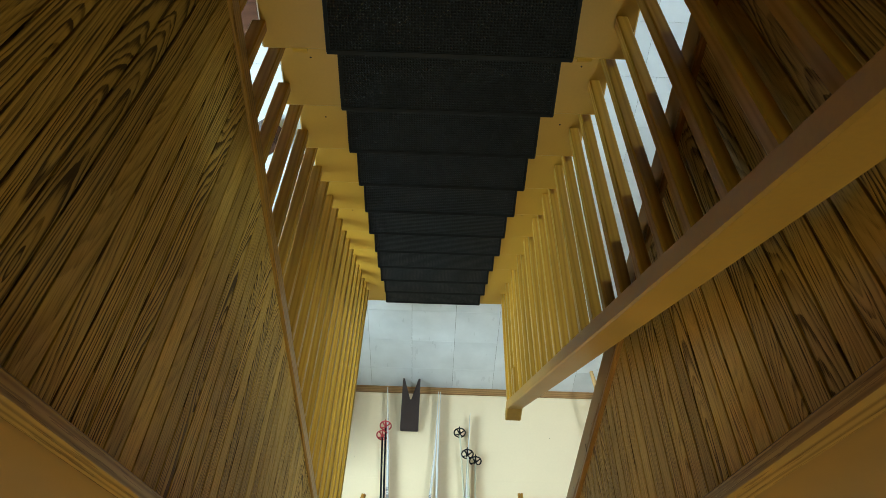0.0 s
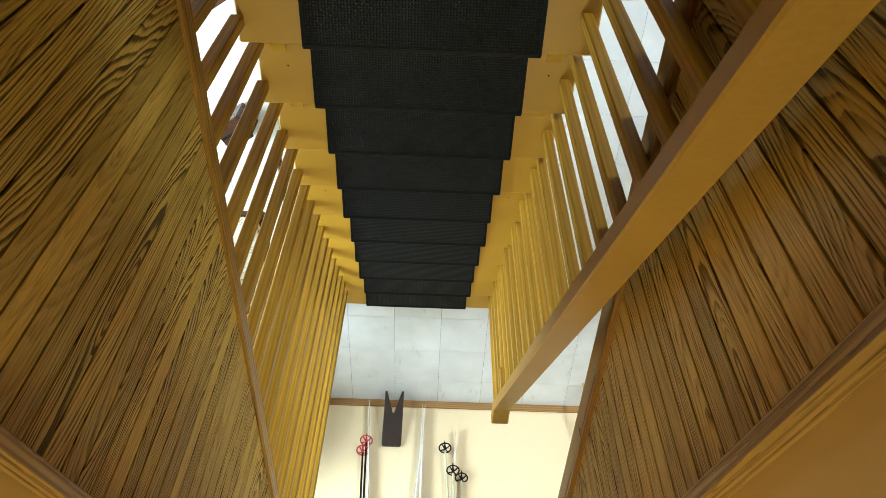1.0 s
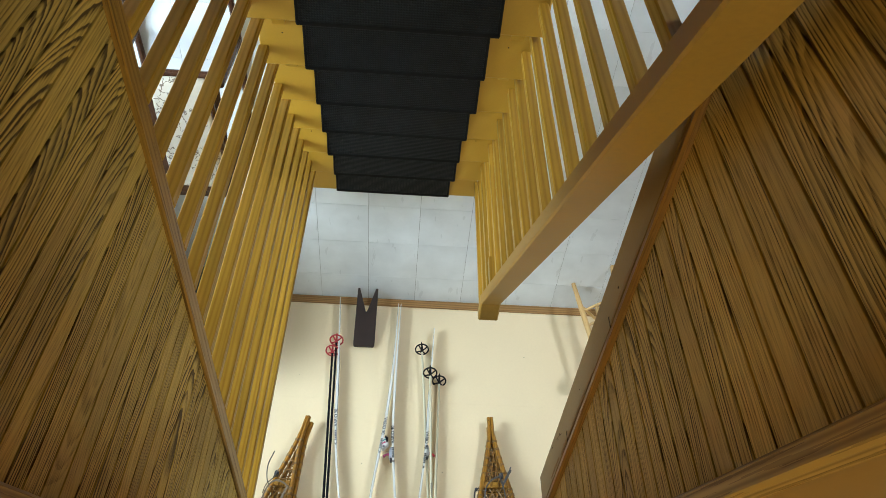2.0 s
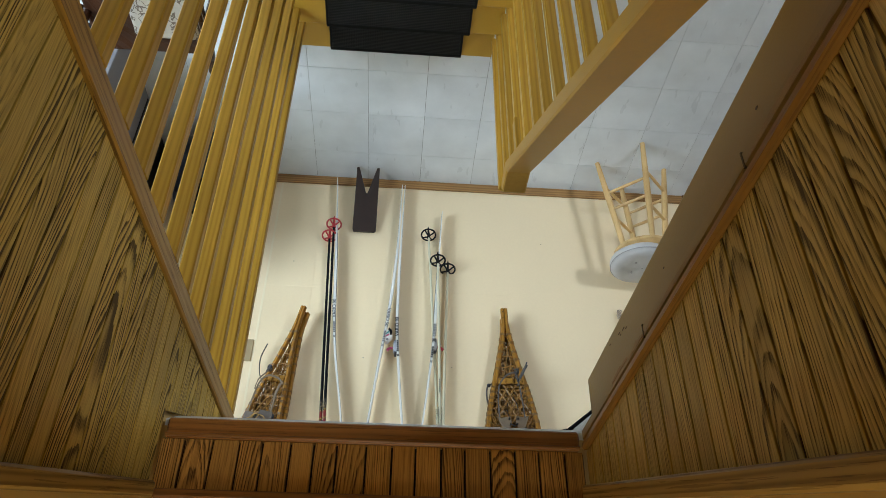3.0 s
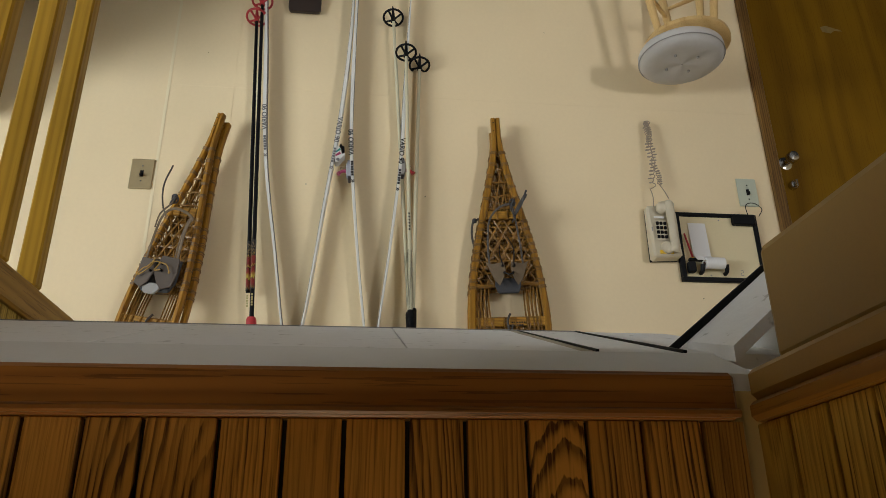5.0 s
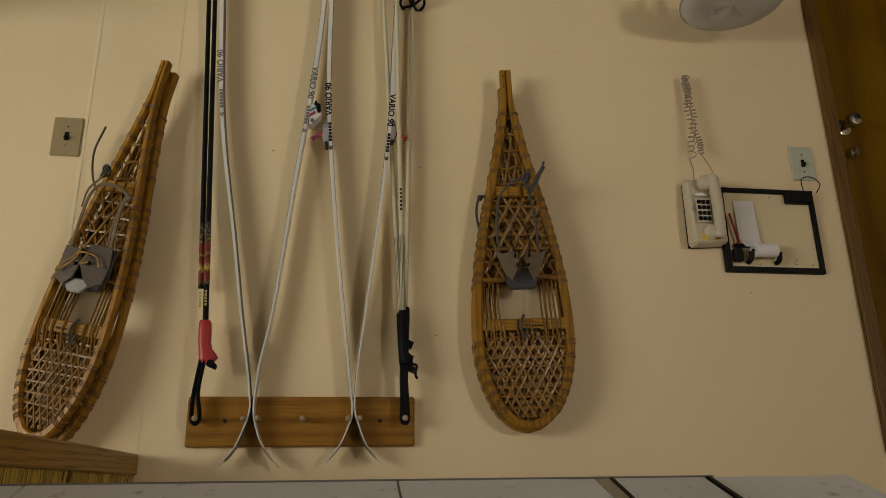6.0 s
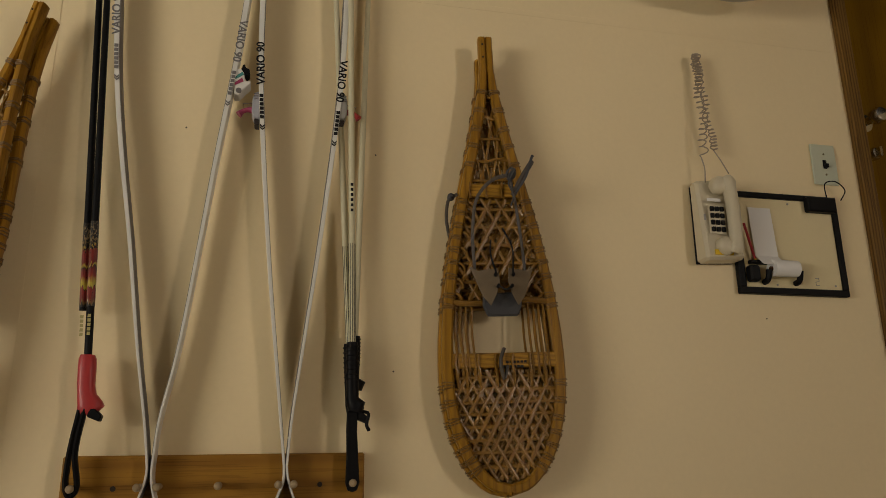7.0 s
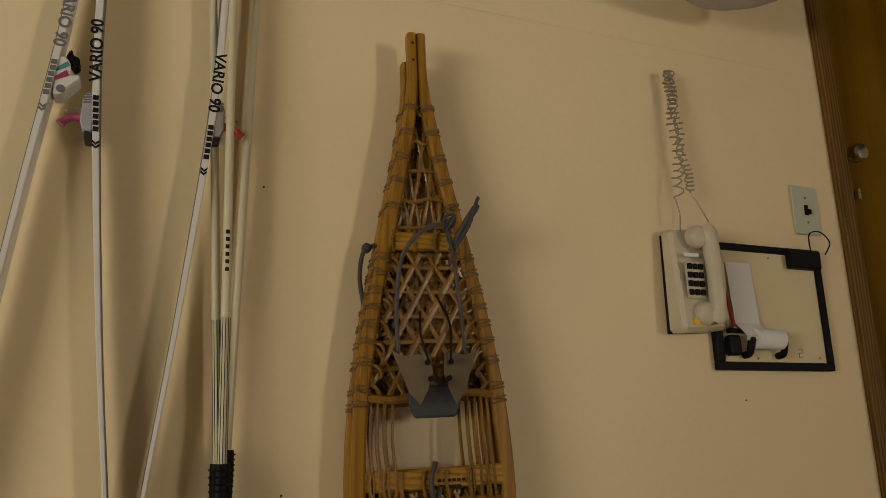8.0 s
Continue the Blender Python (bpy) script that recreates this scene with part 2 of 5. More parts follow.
CUSHION = plain("grey_seat_cover", (0.52, 0.50, 0.48), 0.85, vary=0.1, scale=60, bump=0.3)
YELLOW = plain("yellow_label", (0.75, 0.48, 0.02), 0.5)
CORDGREY = plain("taupe_cord_plastic", (0.33, 0.265, 0.21), 0.35, vary=0.2, scale=40)
GREYTOP = plain("grey_laminate", (0.30, 0.285, 0.27), 0.4)
NAVY = plain("navy_nylon", (0.02, 0.028, 0.05), 0.35, vary=0.3, scale=14, bump=0.4)


def vinyl_tile():
    s = Nodes("white_vinyl_tile", 0.32)
    v = s.coords((1, 1, 1), 23.0)
    smudge, grain = s.noise(v, 5.0, 4), s.noise(v, 160.0, 2)
    scuff = s.noise(s.coords((1, 0.25, 1), 23.0), 22.0, 3)
    info = s.t.nodes.new("ShaderNodeObjectInfo")
    k = s.math("MULTIPLY_ADD", info.outputs["Random"], 0.07, 0.90)
    k = s.math("MULTIPLY", k, s.math("MULTIPLY_ADD", smudge, 0.40, 0.80))
    k = s.math("SUBTRACT", k, s.math("MULTIPLY", s.math("GREATER_THAN", scuff, 0.66), 0.10))
    s.colour(s.mix(1.0, (0.76, 0.79, 0.815), k, "MULTIPLY"))
    s.rough(s.math("MULTIPLY_ADD", smudge, 0.3, 0.2))
    return s.bump(grain, 0.05).m


def rubber_mat():
    s = Nodes("ribbed_rubber", 0.45, spec=0.22)
    v = s.coords()
    sep = s.t.nodes.new("ShaderNodeSeparateXYZ")
    s.link(v, sep.inputs[0])
    gx = s.math("SINE", s.math("MULTIPLY", sep.outputs["X"], 2 * math.pi / 0.0078))
    gy = s.math("SINE", s.math("MULTIPLY", sep.outputs["Y"], 2 * math.pi / 0.0078))
    grid = s.math("MAXIMUM", gx, gy)
    dust, speck = s.noise(v, 7.0, 4), s.noise(v, 170.0, 2)
    col = s.mix(s.math("MULTIPLY", s.math("GREATER_THAN", grid, 0.80), 0.9), (0.001, 0.0012, 0.0014), (0.006, 0.0085, 0.011))
    col = s.mix(s.math("MULTIPLY", s.math("MULTIPLY_ADD", dust, 1.9, -0.70), 0.6), col, (0.011, 0.0145, 0.019))
    s.colour(s.mix(s.math("MULTIPLY", s.math("GREATER_THAN", speck, 0.74), 0.5), col, (0.22, 0.20, 0.17)))
    return s.bump(grid, 0.7, 0.0015).m


def patterned_cloth():
    s = Nodes("printed_cotton", 0.85)
    v = s.coords()
    vein = s.math("ABSOLUTE", s.math("SUBTRACT", s.noise(v, 26.0, 2.0, 0.5), 0.5))
    sprig = s.math("MULTIPLY", s.math("LESS_THAN", vein, 0.022), s.math("GREATER_THAN", s.noise(v, 9.0, 1.0), 0.44))
    s.colour(s.mix(s.math("MULTIPLY", sprig, 0.85), (0.58, 0.53, 0.44), (0.10, 0.06, 0.035)))
    return s.bump(s.noise(v, 220), 0.3).m


def ceiling_tile():
    s = Nodes("fissured_ceiling_tile", 0.85)
    v = s.coords()
    pit = s.noise(v, 55.0, 3)
    s.colour(s.ramp(pit, (0.28, (0.52, 0.51, 0.49)), (0.36, (0.80, 0.80, 0.79)), (1.0, (0.84, 0.84, 0.83))))
    return s.bump(pit, 0.4, 0.003).m


def flame_pole():
    """A black shaft with a printed flame: pale flecks, then jagged tongues of red running into yellow."""
    s = Nodes("flame_printed_shaft", 0.3)
    gen = s.t.nodes.new("ShaderNodeSeparateXYZ")
    s.link(s.t.nodes.new("ShaderNodeTexCoord").outputs["Generated"], gen.inputs[0])
    jag = s.noise(s.coords((1, 1, 0.12), 11.0), 240.0, 1.0)
    k = s.math("MULTIPLY_ADD", s.math("SUBTRACT", jag, 0.5), 0.16, gen.outputs["Z"])
    black, red, yellow, pale = (0.008, 0.008, 0.009), (0.23, 0.022, 0.020), (0.46, 0.36, 0.06), (0.26, 0.19, 0.11)
    flame = s.ramp(k, (0.0, black), (0.06, pale), (0.27, (0.20, 0.13, 0.06)), (0.31, yellow), (0.34, red), (0.49, (0.15, 0.014, 0.014)), (0.515, yellow), (0.54, black),
                   (0.56, (0.13, 0.012, 0.014)), (0.66, red), (0.74, yellow), (0.775, yellow), (0.785, black), (0.80, red), (0.92, (0.17, 0.02, 0.018)), (0.955, (0.20, 0.12, 0.04)), (0.97, black))
    fleck = s.noise(s.coords((1, 1, 0.45), 11.0), 330.0, 2.0)
    bare = s.n("MapRange", From_Min=0.30, From_Max=0.42, To_Min=0.53, To_Max=0.30)
    s.link(k, bare.inputs["Value"])
    s.colour(s.mix(s.math("GREATER_THAN", fleck, bare.outputs[0]), black, flame))
    return s.m


TILE, RUBBER, CLOTH, CEILTILE, FLAME = vinyl_tile(), rubber_mat(), patterned_cloth(), ceiling_tile(), flame_pole()

# ---- building helpers ----
HOME = {}


def thing(name, at, label="", category="", group="", kind=""):
    """An Empty at a thing's base, which carries its tags and its parts."""
    ob = new(name)
    ob.empty_display_size = 0.1
    ob.location = at
    HOME[ob.name] = Vector(at)
    return tagged(ob, label, category, group, kind)


def part(name, bm, material, parent=None, label=""):
    """Links a bmesh, drawn in world metres, as one mesh under a thing or a part."""
    home = HOME[parent.name] if parent else Vector((0, 0, 0))
    bmesh.ops.translate(bm, verts=bm.verts, vec=-home)
    me = bpy.data.meshes.new(name)
    bm.to_mesh(me)
    bm.free()
    me.materials.append(material)
    ob = new(name, me)
    if parent:
        ob.parent = parent
        HOME[ob.name] = home
    return tagged(ob, label)


def solo(name, bm, material, label="", category="", group="", kind="", at=None):
    """A thing or piece of the setting that is one mesh."""
    at = Vector(at) if at else Vector((0, 0, 0))
    bmesh.ops.translate(bm, verts=bm.verts, vec=-at)
    me = bpy.data.meshes.new(name)
    bm.to_mesh(me)
    bm.free()
    me.materials.append(material)
    ob = new(name, me)
    ob.location = at
    HOME[ob.name] = at
    return tagged(ob, label, category, group, kind)


def smooth(ob, angle=40):
    me = ob.data
    me.polygons.foreach_set("use_smooth", [True] * len(me.polygons))
    me.set_sharp_from_angle(angle=radians(angle))
    return ob


def box(x0, x1, y0, y1, z0, z1, bevel=0.0, bm=None, seg=1):
    own = bmesh.new()
    bmesh.ops.create_cube(own, size=1)
    for v in own.verts:
        v.co = ((x0 + x1) / 2 + v.co.x * (x1 - x0), (y0 + y1) / 2 + v.co.y * (y1 - y0), (z0 + z1) / 2 + v.co.z * (z1 - z0))
    if bevel:
        bmesh.ops.bevel(own, geom=own.edges[:], offset=bevel, segments=seg, affect="EDGES", profile=0.5)
    return merged(bm, own)


def merged(bm, own):
    if bm is None:
        return own
    me = bpy.data.meshes.new("tmp")
    own.to_mesh(me)
    own.free()
    bm.from_mesh(me)
    bpy.data.meshes.remove(me)
    return bm


def prism(outline, axis, a, b, bevel=0.0, bm=None):
    """A flat outline of (p, q) pairs pushed from a to b along an axis: x takes (y, z), y takes (x, z), z takes (x, y)."""
    own = bmesh.new()

    def place(p, q, r):
        return {"x": (r, p, q), "y": (p, r, q), "z": (p, q, r)}[axis]

    lo = [own.verts.new(place(p, q, a)) for p, q in outline]
    hi = [own.verts.new(place(p, q, b)) for p, q in outline]
    own.faces.new(lo)
    own.faces.new(list(reversed(hi)))
    for k in range(len(outline)):
        j = (k + 1) % len(outline)
        own.faces.new((lo[k], hi[k], hi[j], lo[j]))
    bmesh.ops.recalc_face_normals(own, faces=own.faces[:])
    if bevel:
        bmesh.ops.bevel(own, geom=own.edges[:], offset=bevel, segments=1, affect="EDGES")
    return merged(bm, own)


def tube(points, radius, sides=8, bm=None, closed=False, flat=1.0):
    """A round or flattened bar along points; radius is a number or one for each point."""
    own = bmesh.new()
    pts = [Vector(p) for p in points]
    n = len(pts)
    rad = radius if isinstance(radius, (list, tuple)) else [radius] * n
    rings = []
    side = None
    for k, p in enumerate(pts):
        if closed:
            d = pts[(k + 1) % n] - pts[k - 1]
        else:
            d = pts[min(k + 1, n - 1)] - pts[max(k - 1, 0)]
        d.normalize()
        if side is None:
            side = d.cross(Vector((0, 1, 0)) if abs(d.y) < 0.9 else Vector((1, 0, 0))).normalized()
        side = (side - d * side.dot(d)).normalized()
        up = d.cross(side)
        rings.append([own.verts.new(p + side * math.cos(a) * rad[k] + up * math.sin(a) * rad[k] * flat)
                      for a in (2 * math.pi * (i + 0.5) / sides for i in range(sides))])
    last = n if closed else n - 1
    for k in range(last):
        a, b = rings[k], rings[(k + 1) % n]
        for i in range(sides):
            j = (i + 1) % sides
            own.faces.new((a[i], a[j], b[j], b[i]))
    if not closed:
        own.faces.new(list(reversed(rings[0])))
        own.faces.new(rings[-1])
    bmesh.ops.recalc_face_normals(own, faces=own.faces[:])
    return merged(bm, own)


def lathe(profile, centre, axis="z", sides=24, bm=None):
    """A turned shape from (radius, height) pairs about an axis through centre."""
    own = bmesh.new()
    c = Vector(centre)
    rings = []
    for r, h in profile:
        ring = []
        for i in range(sides):
            a = 2 * math.pi * i / sides
            p, q = r * math.cos(a), r * math.sin(a)
            ring.append(own.verts.new(c + Vector({"z": (p, q, h), "y": (p, h, q), "x": (h, p, q)}[axis])))
        rings.append(ring)
    for a, b in zip(rings, rings[1:]):
        for i in range(sides):
            j = (i + 1) % sides
            own.faces.new((a[i], a[j], b[j], b[i]))
    own.faces.new(list(reversed(rings[0])))
    own.faces.new(rings[-1])
    bmesh.ops.recalc_face_normals(own, faces=own.faces[:])
    return merged(bm, own)


def spline(points, steps=6):
    """Points of a smooth curve through the given ones."""
    p = [Vector(q) for q in points]
    p = [2 * p[0] - p[1], *p, 2 * p[-1] - p[-2]]
    out = []
    for k in range(1, len(p) - 2):
        for s in range(steps):
            t = s / steps
            out.append(0.5 * (2 * p[k] + (p[k + 1] - p[k - 1]) * t + (2 * p[k - 1] - 5 * p[k] + 4 * p[k + 1] - p[k + 2]) * t * t
                              + (3 * p[k] - p[k - 1] - 3 * p[k + 1] + p[k + 2]) * t ** 3))
    out.append(p[-2])
    return out


def letters(body, size, m, material, parent, name="lettering"):
    """Flat raised letters, as a mesh, at the pose m."""
    cu = bpy.data.curves.new(name, "FONT")
    cu.body, cu.size, cu.extrude, cu.align_x, cu.align_y = body, size, 0.0003, "CENTER", "CENTER"
    cu.offset = size * 0.022
    tmp = bpy.data.objects.new("tmp", cu)
    me = bpy.data.meshes.new_from_object(tmp)
    bpy.data.objects.remove(tmp)
    me.transform(m)
    bm = bmesh.new()
    bm.from_mesh(me)
    return part(name, bm, material, parent)

# ---- the large structure ----
WEST, EAST, SOUTH, BACK = -3.5, 3.7, -6.2, -7.2
HEAD_Y, PANEL_L, PANEL_R = -1.9, -0.157, 0.7175
RISE, RUN, FIRST_Y, FIRST_Z = 0.1682, 0.2571, -1.143, 0.217
UPPER_Z, TOP_Z = 2.57, 5.0
STRUCT = "structure"


def nose_y(i):
    return FIRST_Y - RUN * (i - 1)


def tread_z(i):
    return FIRST_Z + RISE * (i - 1)


def stair_x(y):
    return 0.3135 + (y - FIRST_Y) * 0.0169


def rail_z(y):
    return 0.374 - 0.628 * y


def panel_top(y, foot=2.455):
    return foot + 0.302 * (HEAD_Y - y)


# ground floor: screed, vinyl tiles laid on it, dark entry floor
floor = solo("floor", box(WEST, EAST, SOUTH, 0.0, -0.12, -0.003), plain("tile_adhesive", (0.11, 0.108, 0.10), 0.9),
             "white vinyl tile floor, scuffed, with open joints", "floor", kind=STRUCT)
solo("floor_entry", box(WEST + 0.01, -1.546, SOUTH, 0.0, -0.002, 0.002), DARKFLOOR, "dark navy entry floor before the door", "floor", kind=STRUCT)

# north wall with the door opening
bm = box(-1.50, EAST, 0.0, 0.14, 0, 2.6)
box(WEST, -2.44, 0.0, 0.14, 0, 2.6, bm=bm)
box(-2.44, -1.50, 0.0, 0.14, 2.06, 2.6, bm=bm)
wall_north = solo("wall_north", bm, WALL, "cream painted plasterboard wall with hung snow gear", "wall", kind=STRUCT)
SEAM = plain("filled_joint_paint", (0.82, 0.70, 0.47), 0.5, vary=0.04)
for x, w in ((0.962, 0.011), (0.716, 0.005), (2.2, 0.01)):
    part("joint_strip", box(x - w / 2, x + w / 2, -0.0012, -0.0005, 0.062, 2.17), SEAM if w > 0.008 else WALL, wall_north)
part("joint_strip", box(-1.44, 0.95, -0.0010, -0.0004, 0.764, 0.780, 0.0003), WALL, wall_north)
for x, z in ((0.412, 1.191), (-0.037, 1.225), (-0.084, 1.756), (-1.086, 1.606), (0.83, 0.62), (-0.55, 0.42)):
    part("nail_hole", lathe([(0.0022, -0.0012), (0.0022, -0.0003)], (x, 0, z), "y", 6), GROOVE, wall_north)
base = solo("baseboard", box(-1.447, EAST, -0.013, -0.0005, 0.0, 0.06, 0.003), OAK_BASE, "oak baseboard along the cream wall", "baseboard", kind=STRUCT)

# side and south walls of the lower storey, each with its window hole
bm = box(WEST - 0.14, WEST, SOUTH, 0.14, -0.1, 0.90)
box(WEST - 0.14, WEST, SOUTH, 0.14, 1.80, 2.6, bm=bm)
box(WEST - 0.14, WEST, SOUTH, -5.82, 0.90, 1.80, bm=bm)
box(WEST - 0.14, WEST, -5.18, 0.14, 0.90, 1.80, bm=bm)
solo("wall_west", bm, WALL, "cream painted wall with a small window", "wall", kind=STRUCT)
bm = box(EAST, EAST + 0.14, SOUTH, 0.14, -0.1, 1.0)
box(EAST, EAST + 0.14, SOUTH, 0.14, 2.14, 2.6, bm=bm)
box(EAST, EAST + 0.14, SOUTH, -3.5, 1.0, 2.14, bm=bm)
box(EAST, EAST + 0.14, -1.7, 0.14, 1.0, 2.14, bm=bm)
solo("wall_east", bm, WALL, "cream painted wall with a window", "wall", kind=STRUCT)
solo("wall_south", box(WEST - 0.14, EAST + 0.14, SOUTH - 0.14, SOUTH, -0.1, 2.6), WALL, "cream painted wall", "wall", kind=STRUCT)

GLASS = bpy.data.materials.new("window_glass")
GLASS.use_nodes = True
GLASS.node_tree.nodes["Principled BSDF"].inputs["Transmission Weight"].default_value = 1.0
GLASS.node_tree.nodes["Principled BSDF"].inputs["Roughness"].default_value = 0.02


def window(name, x, y0, y1, z0, z1):
    w = thing(name, (x, (y0 + y1) / 2, z0), "white framed window in the side wall", "window", kind=STRUCT)
    for a, b, c, d in ((y0, y1, z0, z0 + 0.05), (y0, y1, z1 - 0.05, z1), (y0, y0 + 0.05, z0 + 0.05, z1 - 0.05), (y1 - 0.05, y1, z0 + 0.05, z1 - 0.05)):
        part("window_frame", box(x - 0.03, x + 0.03, a, b, c, d, 0.004), WHITE, w)
    pane = part("pane", box(x - 0.003, x + 0.003, y0 + 0.05, y1 - 0.05, z0 + 0.05, z1 - 0.05), GLASS, w)
    pane.visible_shadow = False
    return w


window("window_1", WEST - 0.09, -5.82, -5.18, 0.90, 1.80)
window("window_2", EAST + 0.09, -3.5, -1.7, 1.0, 2.14)

# ceilings of the lower storey
solo("ceiling_west", box(WEST, -0.285, SOUTH, 0.0, 2.245, 2.4), WHITE, "white ceiling over the entry side", "ceiling", kind=STRUCT)
solo("ceiling_east", box(0.862, EAST, SOUTH, 0.0, 2.30, 2.4), WHITE, "white ceiling over the sitting side", "ceiling", kind=STRUCT)
solo("ceiling_foot", box(-0.283, 0.728, -1.446, 0.0, 2.174, 2.4), WHITE, "white ceiling at the foot of the stairs", "ceiling", kind=STRUCT)

# upper storey: landing floor, back wall with an added opening, ceiling
solo("floor_landing", box(-0.17, 0.728, BACK, nose_y(15) - 0.02, 2.40, UPPER_Z), OAK_TRIM_X, "wooden landing floor at the stair head", "floor", kind=STRUCT)
bm = box(-0.285, 0.86, BACK - 0.14, BACK, 2.4, 2.80)
box(-0.285, 0.86, BACK - 0.14, BACK, 3.66, TOP_Z, bm=bm)
box(-0.285, -0.08, BACK - 0.14, BACK, 2.80, 3.66, bm=bm)
box(0.64, 0.86, BACK - 0.14, BACK, 2.80, 3.66, bm=bm)
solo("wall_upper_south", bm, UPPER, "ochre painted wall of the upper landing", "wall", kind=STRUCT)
# unseen sheet, added to shut sky light out of the opening
solo("sky_blocker", box(-0.082, 0.642, BACK - 0.125, BACK - 0.115, 2.79, 3.67), UPPER, "unseen ochre sheet added to keep sky light out of the landing opening", "blind", kind=STRUCT)
solo("ceiling_upper", box(-0.285, 0.86, BACK - 0.14, -1.6, TOP_Z, TOP_Z + 0.1), WHITE, "white ceiling over the stairwell", "ceiling", kind=STRUCT)
solo("wall_landing_south", box(-0.285, 0.86, SOUTH - 0.14, SOUTH, 2.3, 2.40), WALL, kind=STRUCT, label="plain wall edge under the landing", category="wall")

lamp = thing("ceiling_light", (0.28, -2.5, TOP_Z), "round white ceiling light over the stairs", "ceiling light")
part("base", lathe([(0.09, -0.03), (0.10, -0.02), (0.10, 0.0)], (0.28, -2.5, TOP_Z), "z", 32), BEIGE, lamp)
DIFFUSER = plain("lit_opal_glass", (0.85, 0.80, 0.68), 0.3)
DIFFUSER.node_tree.nodes["Principled BSDF"].inputs["Emission Color"].default_value = (1.0, 0.86, 0.62, 1)
DIFFUSER.node_tree.nodes["Principled BSDF"].inputs["Emission Strength"].default_value = 1.8
smooth(part("diffuser", lathe([(0.02, -0.115), (0.07, -0.108), (0.115, -0.085), (0.135, -0.05), (0.13, -0.03)], (0.28, -2.5, TOP_Z), "z", 32), DIFFUSER, lamp), 50)

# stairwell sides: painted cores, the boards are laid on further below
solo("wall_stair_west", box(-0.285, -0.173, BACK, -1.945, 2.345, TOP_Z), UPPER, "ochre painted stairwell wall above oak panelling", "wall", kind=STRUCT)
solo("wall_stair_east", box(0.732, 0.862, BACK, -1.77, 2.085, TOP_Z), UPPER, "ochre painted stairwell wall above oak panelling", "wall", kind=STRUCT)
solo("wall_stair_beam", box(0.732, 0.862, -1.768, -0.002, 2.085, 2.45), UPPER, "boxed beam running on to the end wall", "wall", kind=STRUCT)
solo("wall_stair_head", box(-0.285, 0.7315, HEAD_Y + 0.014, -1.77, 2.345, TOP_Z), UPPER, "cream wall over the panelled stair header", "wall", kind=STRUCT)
BAREWOOD = plain("bare_bruised_wood", (0.075, 0.042, 0.016), 0.8)
fascia = solo("fascia", box(-0.285, -0.167, BACK, -1.945, 2.237, 2.3445, 0.008, seg=2), FASCIA, "tan painted beam below the oak panelling, chipped and gouged", "beam", kind=STRUCT)
for y, z, l, h in ((-2.238, 2.279, 0.010, 0.0008), (-2.222, 2.272, 0.016, 0.0011), (-2.204, 2.274, 0.007, 0.0007), (-2.196, 2.267, 0.012, 0.0008),
                   (-2.135, 2.258, 0.010, 0.0005), (-2.45, 2.292, 0.005, 0.0012), (-2.80, 2.30, 0.007, 0.002)):
    g = prism([(y - l / 2, z - h * 0.3), (y - l * 0.2, z - h), (y + l * 0.25, z - h * 0.6), (y + l / 2, z), (y + l * 0.1, z + h), (y - l * 0.3, z + h * 0.5)], "x", -0.1675, -0.1662)
    part("gouge", g, BAREWOOD, fascia)
CHIPWOOD = plain("chipped_paint_edge", (0.30, 0.175, 0.065), 0.8, vary=0.35, scale=40, bump=0.3)
for y0, y1, z, h in ((-2.62, -2.37, 2.366, 0.013), (-2.36, -2.29, 2.362, 0.009), (-2.98, -2.78, 2.364, 0.010), (-2.27, -2.17, 2.357, 0.006), (-3.4, -3.2, 2.364, 0.008)):
    ragged = random.Random(round(-y0 * 100))
    low = [(y0 + (y1 - y0) * k / 9, z - h * (0.35 + 0.65 * ragged.random()) * math.sin(math.pi * (k + 0.4) / 9.8)) for k in range(10)]
    part("chip", prism([*low, (y1, z + 0.003), (y0, z + 0.003)], "x", -0.1492, -0.1479), CHIPWOOD, fascia, "bare wood where paint has chipped")
for y, l in ((-2.365, 0.003), (-2.77, 0.003)):
    part("split", box(-0.150, -0.1476, y - l / 2, y + l / 2, 2.347, 2.371), BAREWOOD, fascia)

# sloping soffit of ceiling tiles behind the header, with open joints and one sagging tile
soffit = thing("ceiling_soffit", (0.28, -1.75, 2.25), "white sloping soffit of worn ceiling tiles", "ceiling", kind=STRUCT)


SLOPE = ((HEAD_Y + 0.0005, 2.343), (-1.82, 2.3035), (-1.45, 2.174))


def soffit_tile(x0, x1, run, drop0=0.0, drop1=0.0):
    b = bmesh.new()
    v = []
    for dz in (0.0, 0.016):
        for x, d in ((x0, drop0), (x1, drop1)):
            for y, z in run:
                v.append(b.verts.new((x, y, z - d + dz)))
    for f in ((0, 1, 3, 2), (4, 6, 7, 5), (0, 4, 5, 1), (2, 3, 7, 6), (0, 2, 6, 4), (1, 5, 7, 3)):
        b.faces.new([v[k] for k in f])
    bmesh.ops.recalc_face_normals(b, faces=b.faces[:])
    return b


part("lip", soffit_tile(-0.172, 0.716, SLOPE[:2]), WHITE, soffit)
STRIP = plain("yellowed_joint_strip", (0.42, 0.37, 0.27), 0.7)
GREYEDGE = plain("dirty_tile_edge", (0.20, 0.19, 0.18), 0.8)
for x0, x1 in ((0.446, 0.712), (0.142, 0.443), (-0.036, 0.140)):
    part("ceiling_panel", soffit_tile(x0, x1, SLOPE[1:]), CEILTILE, soffit)
part("joint_strip", soffit_tile(-0.050, -0.037, SLOPE[1:]), STRIP, soffit)
part("ceiling_panel", soffit_tile(-0.140, -0.054, SLOPE[1:]), CEILTILE, soffit)
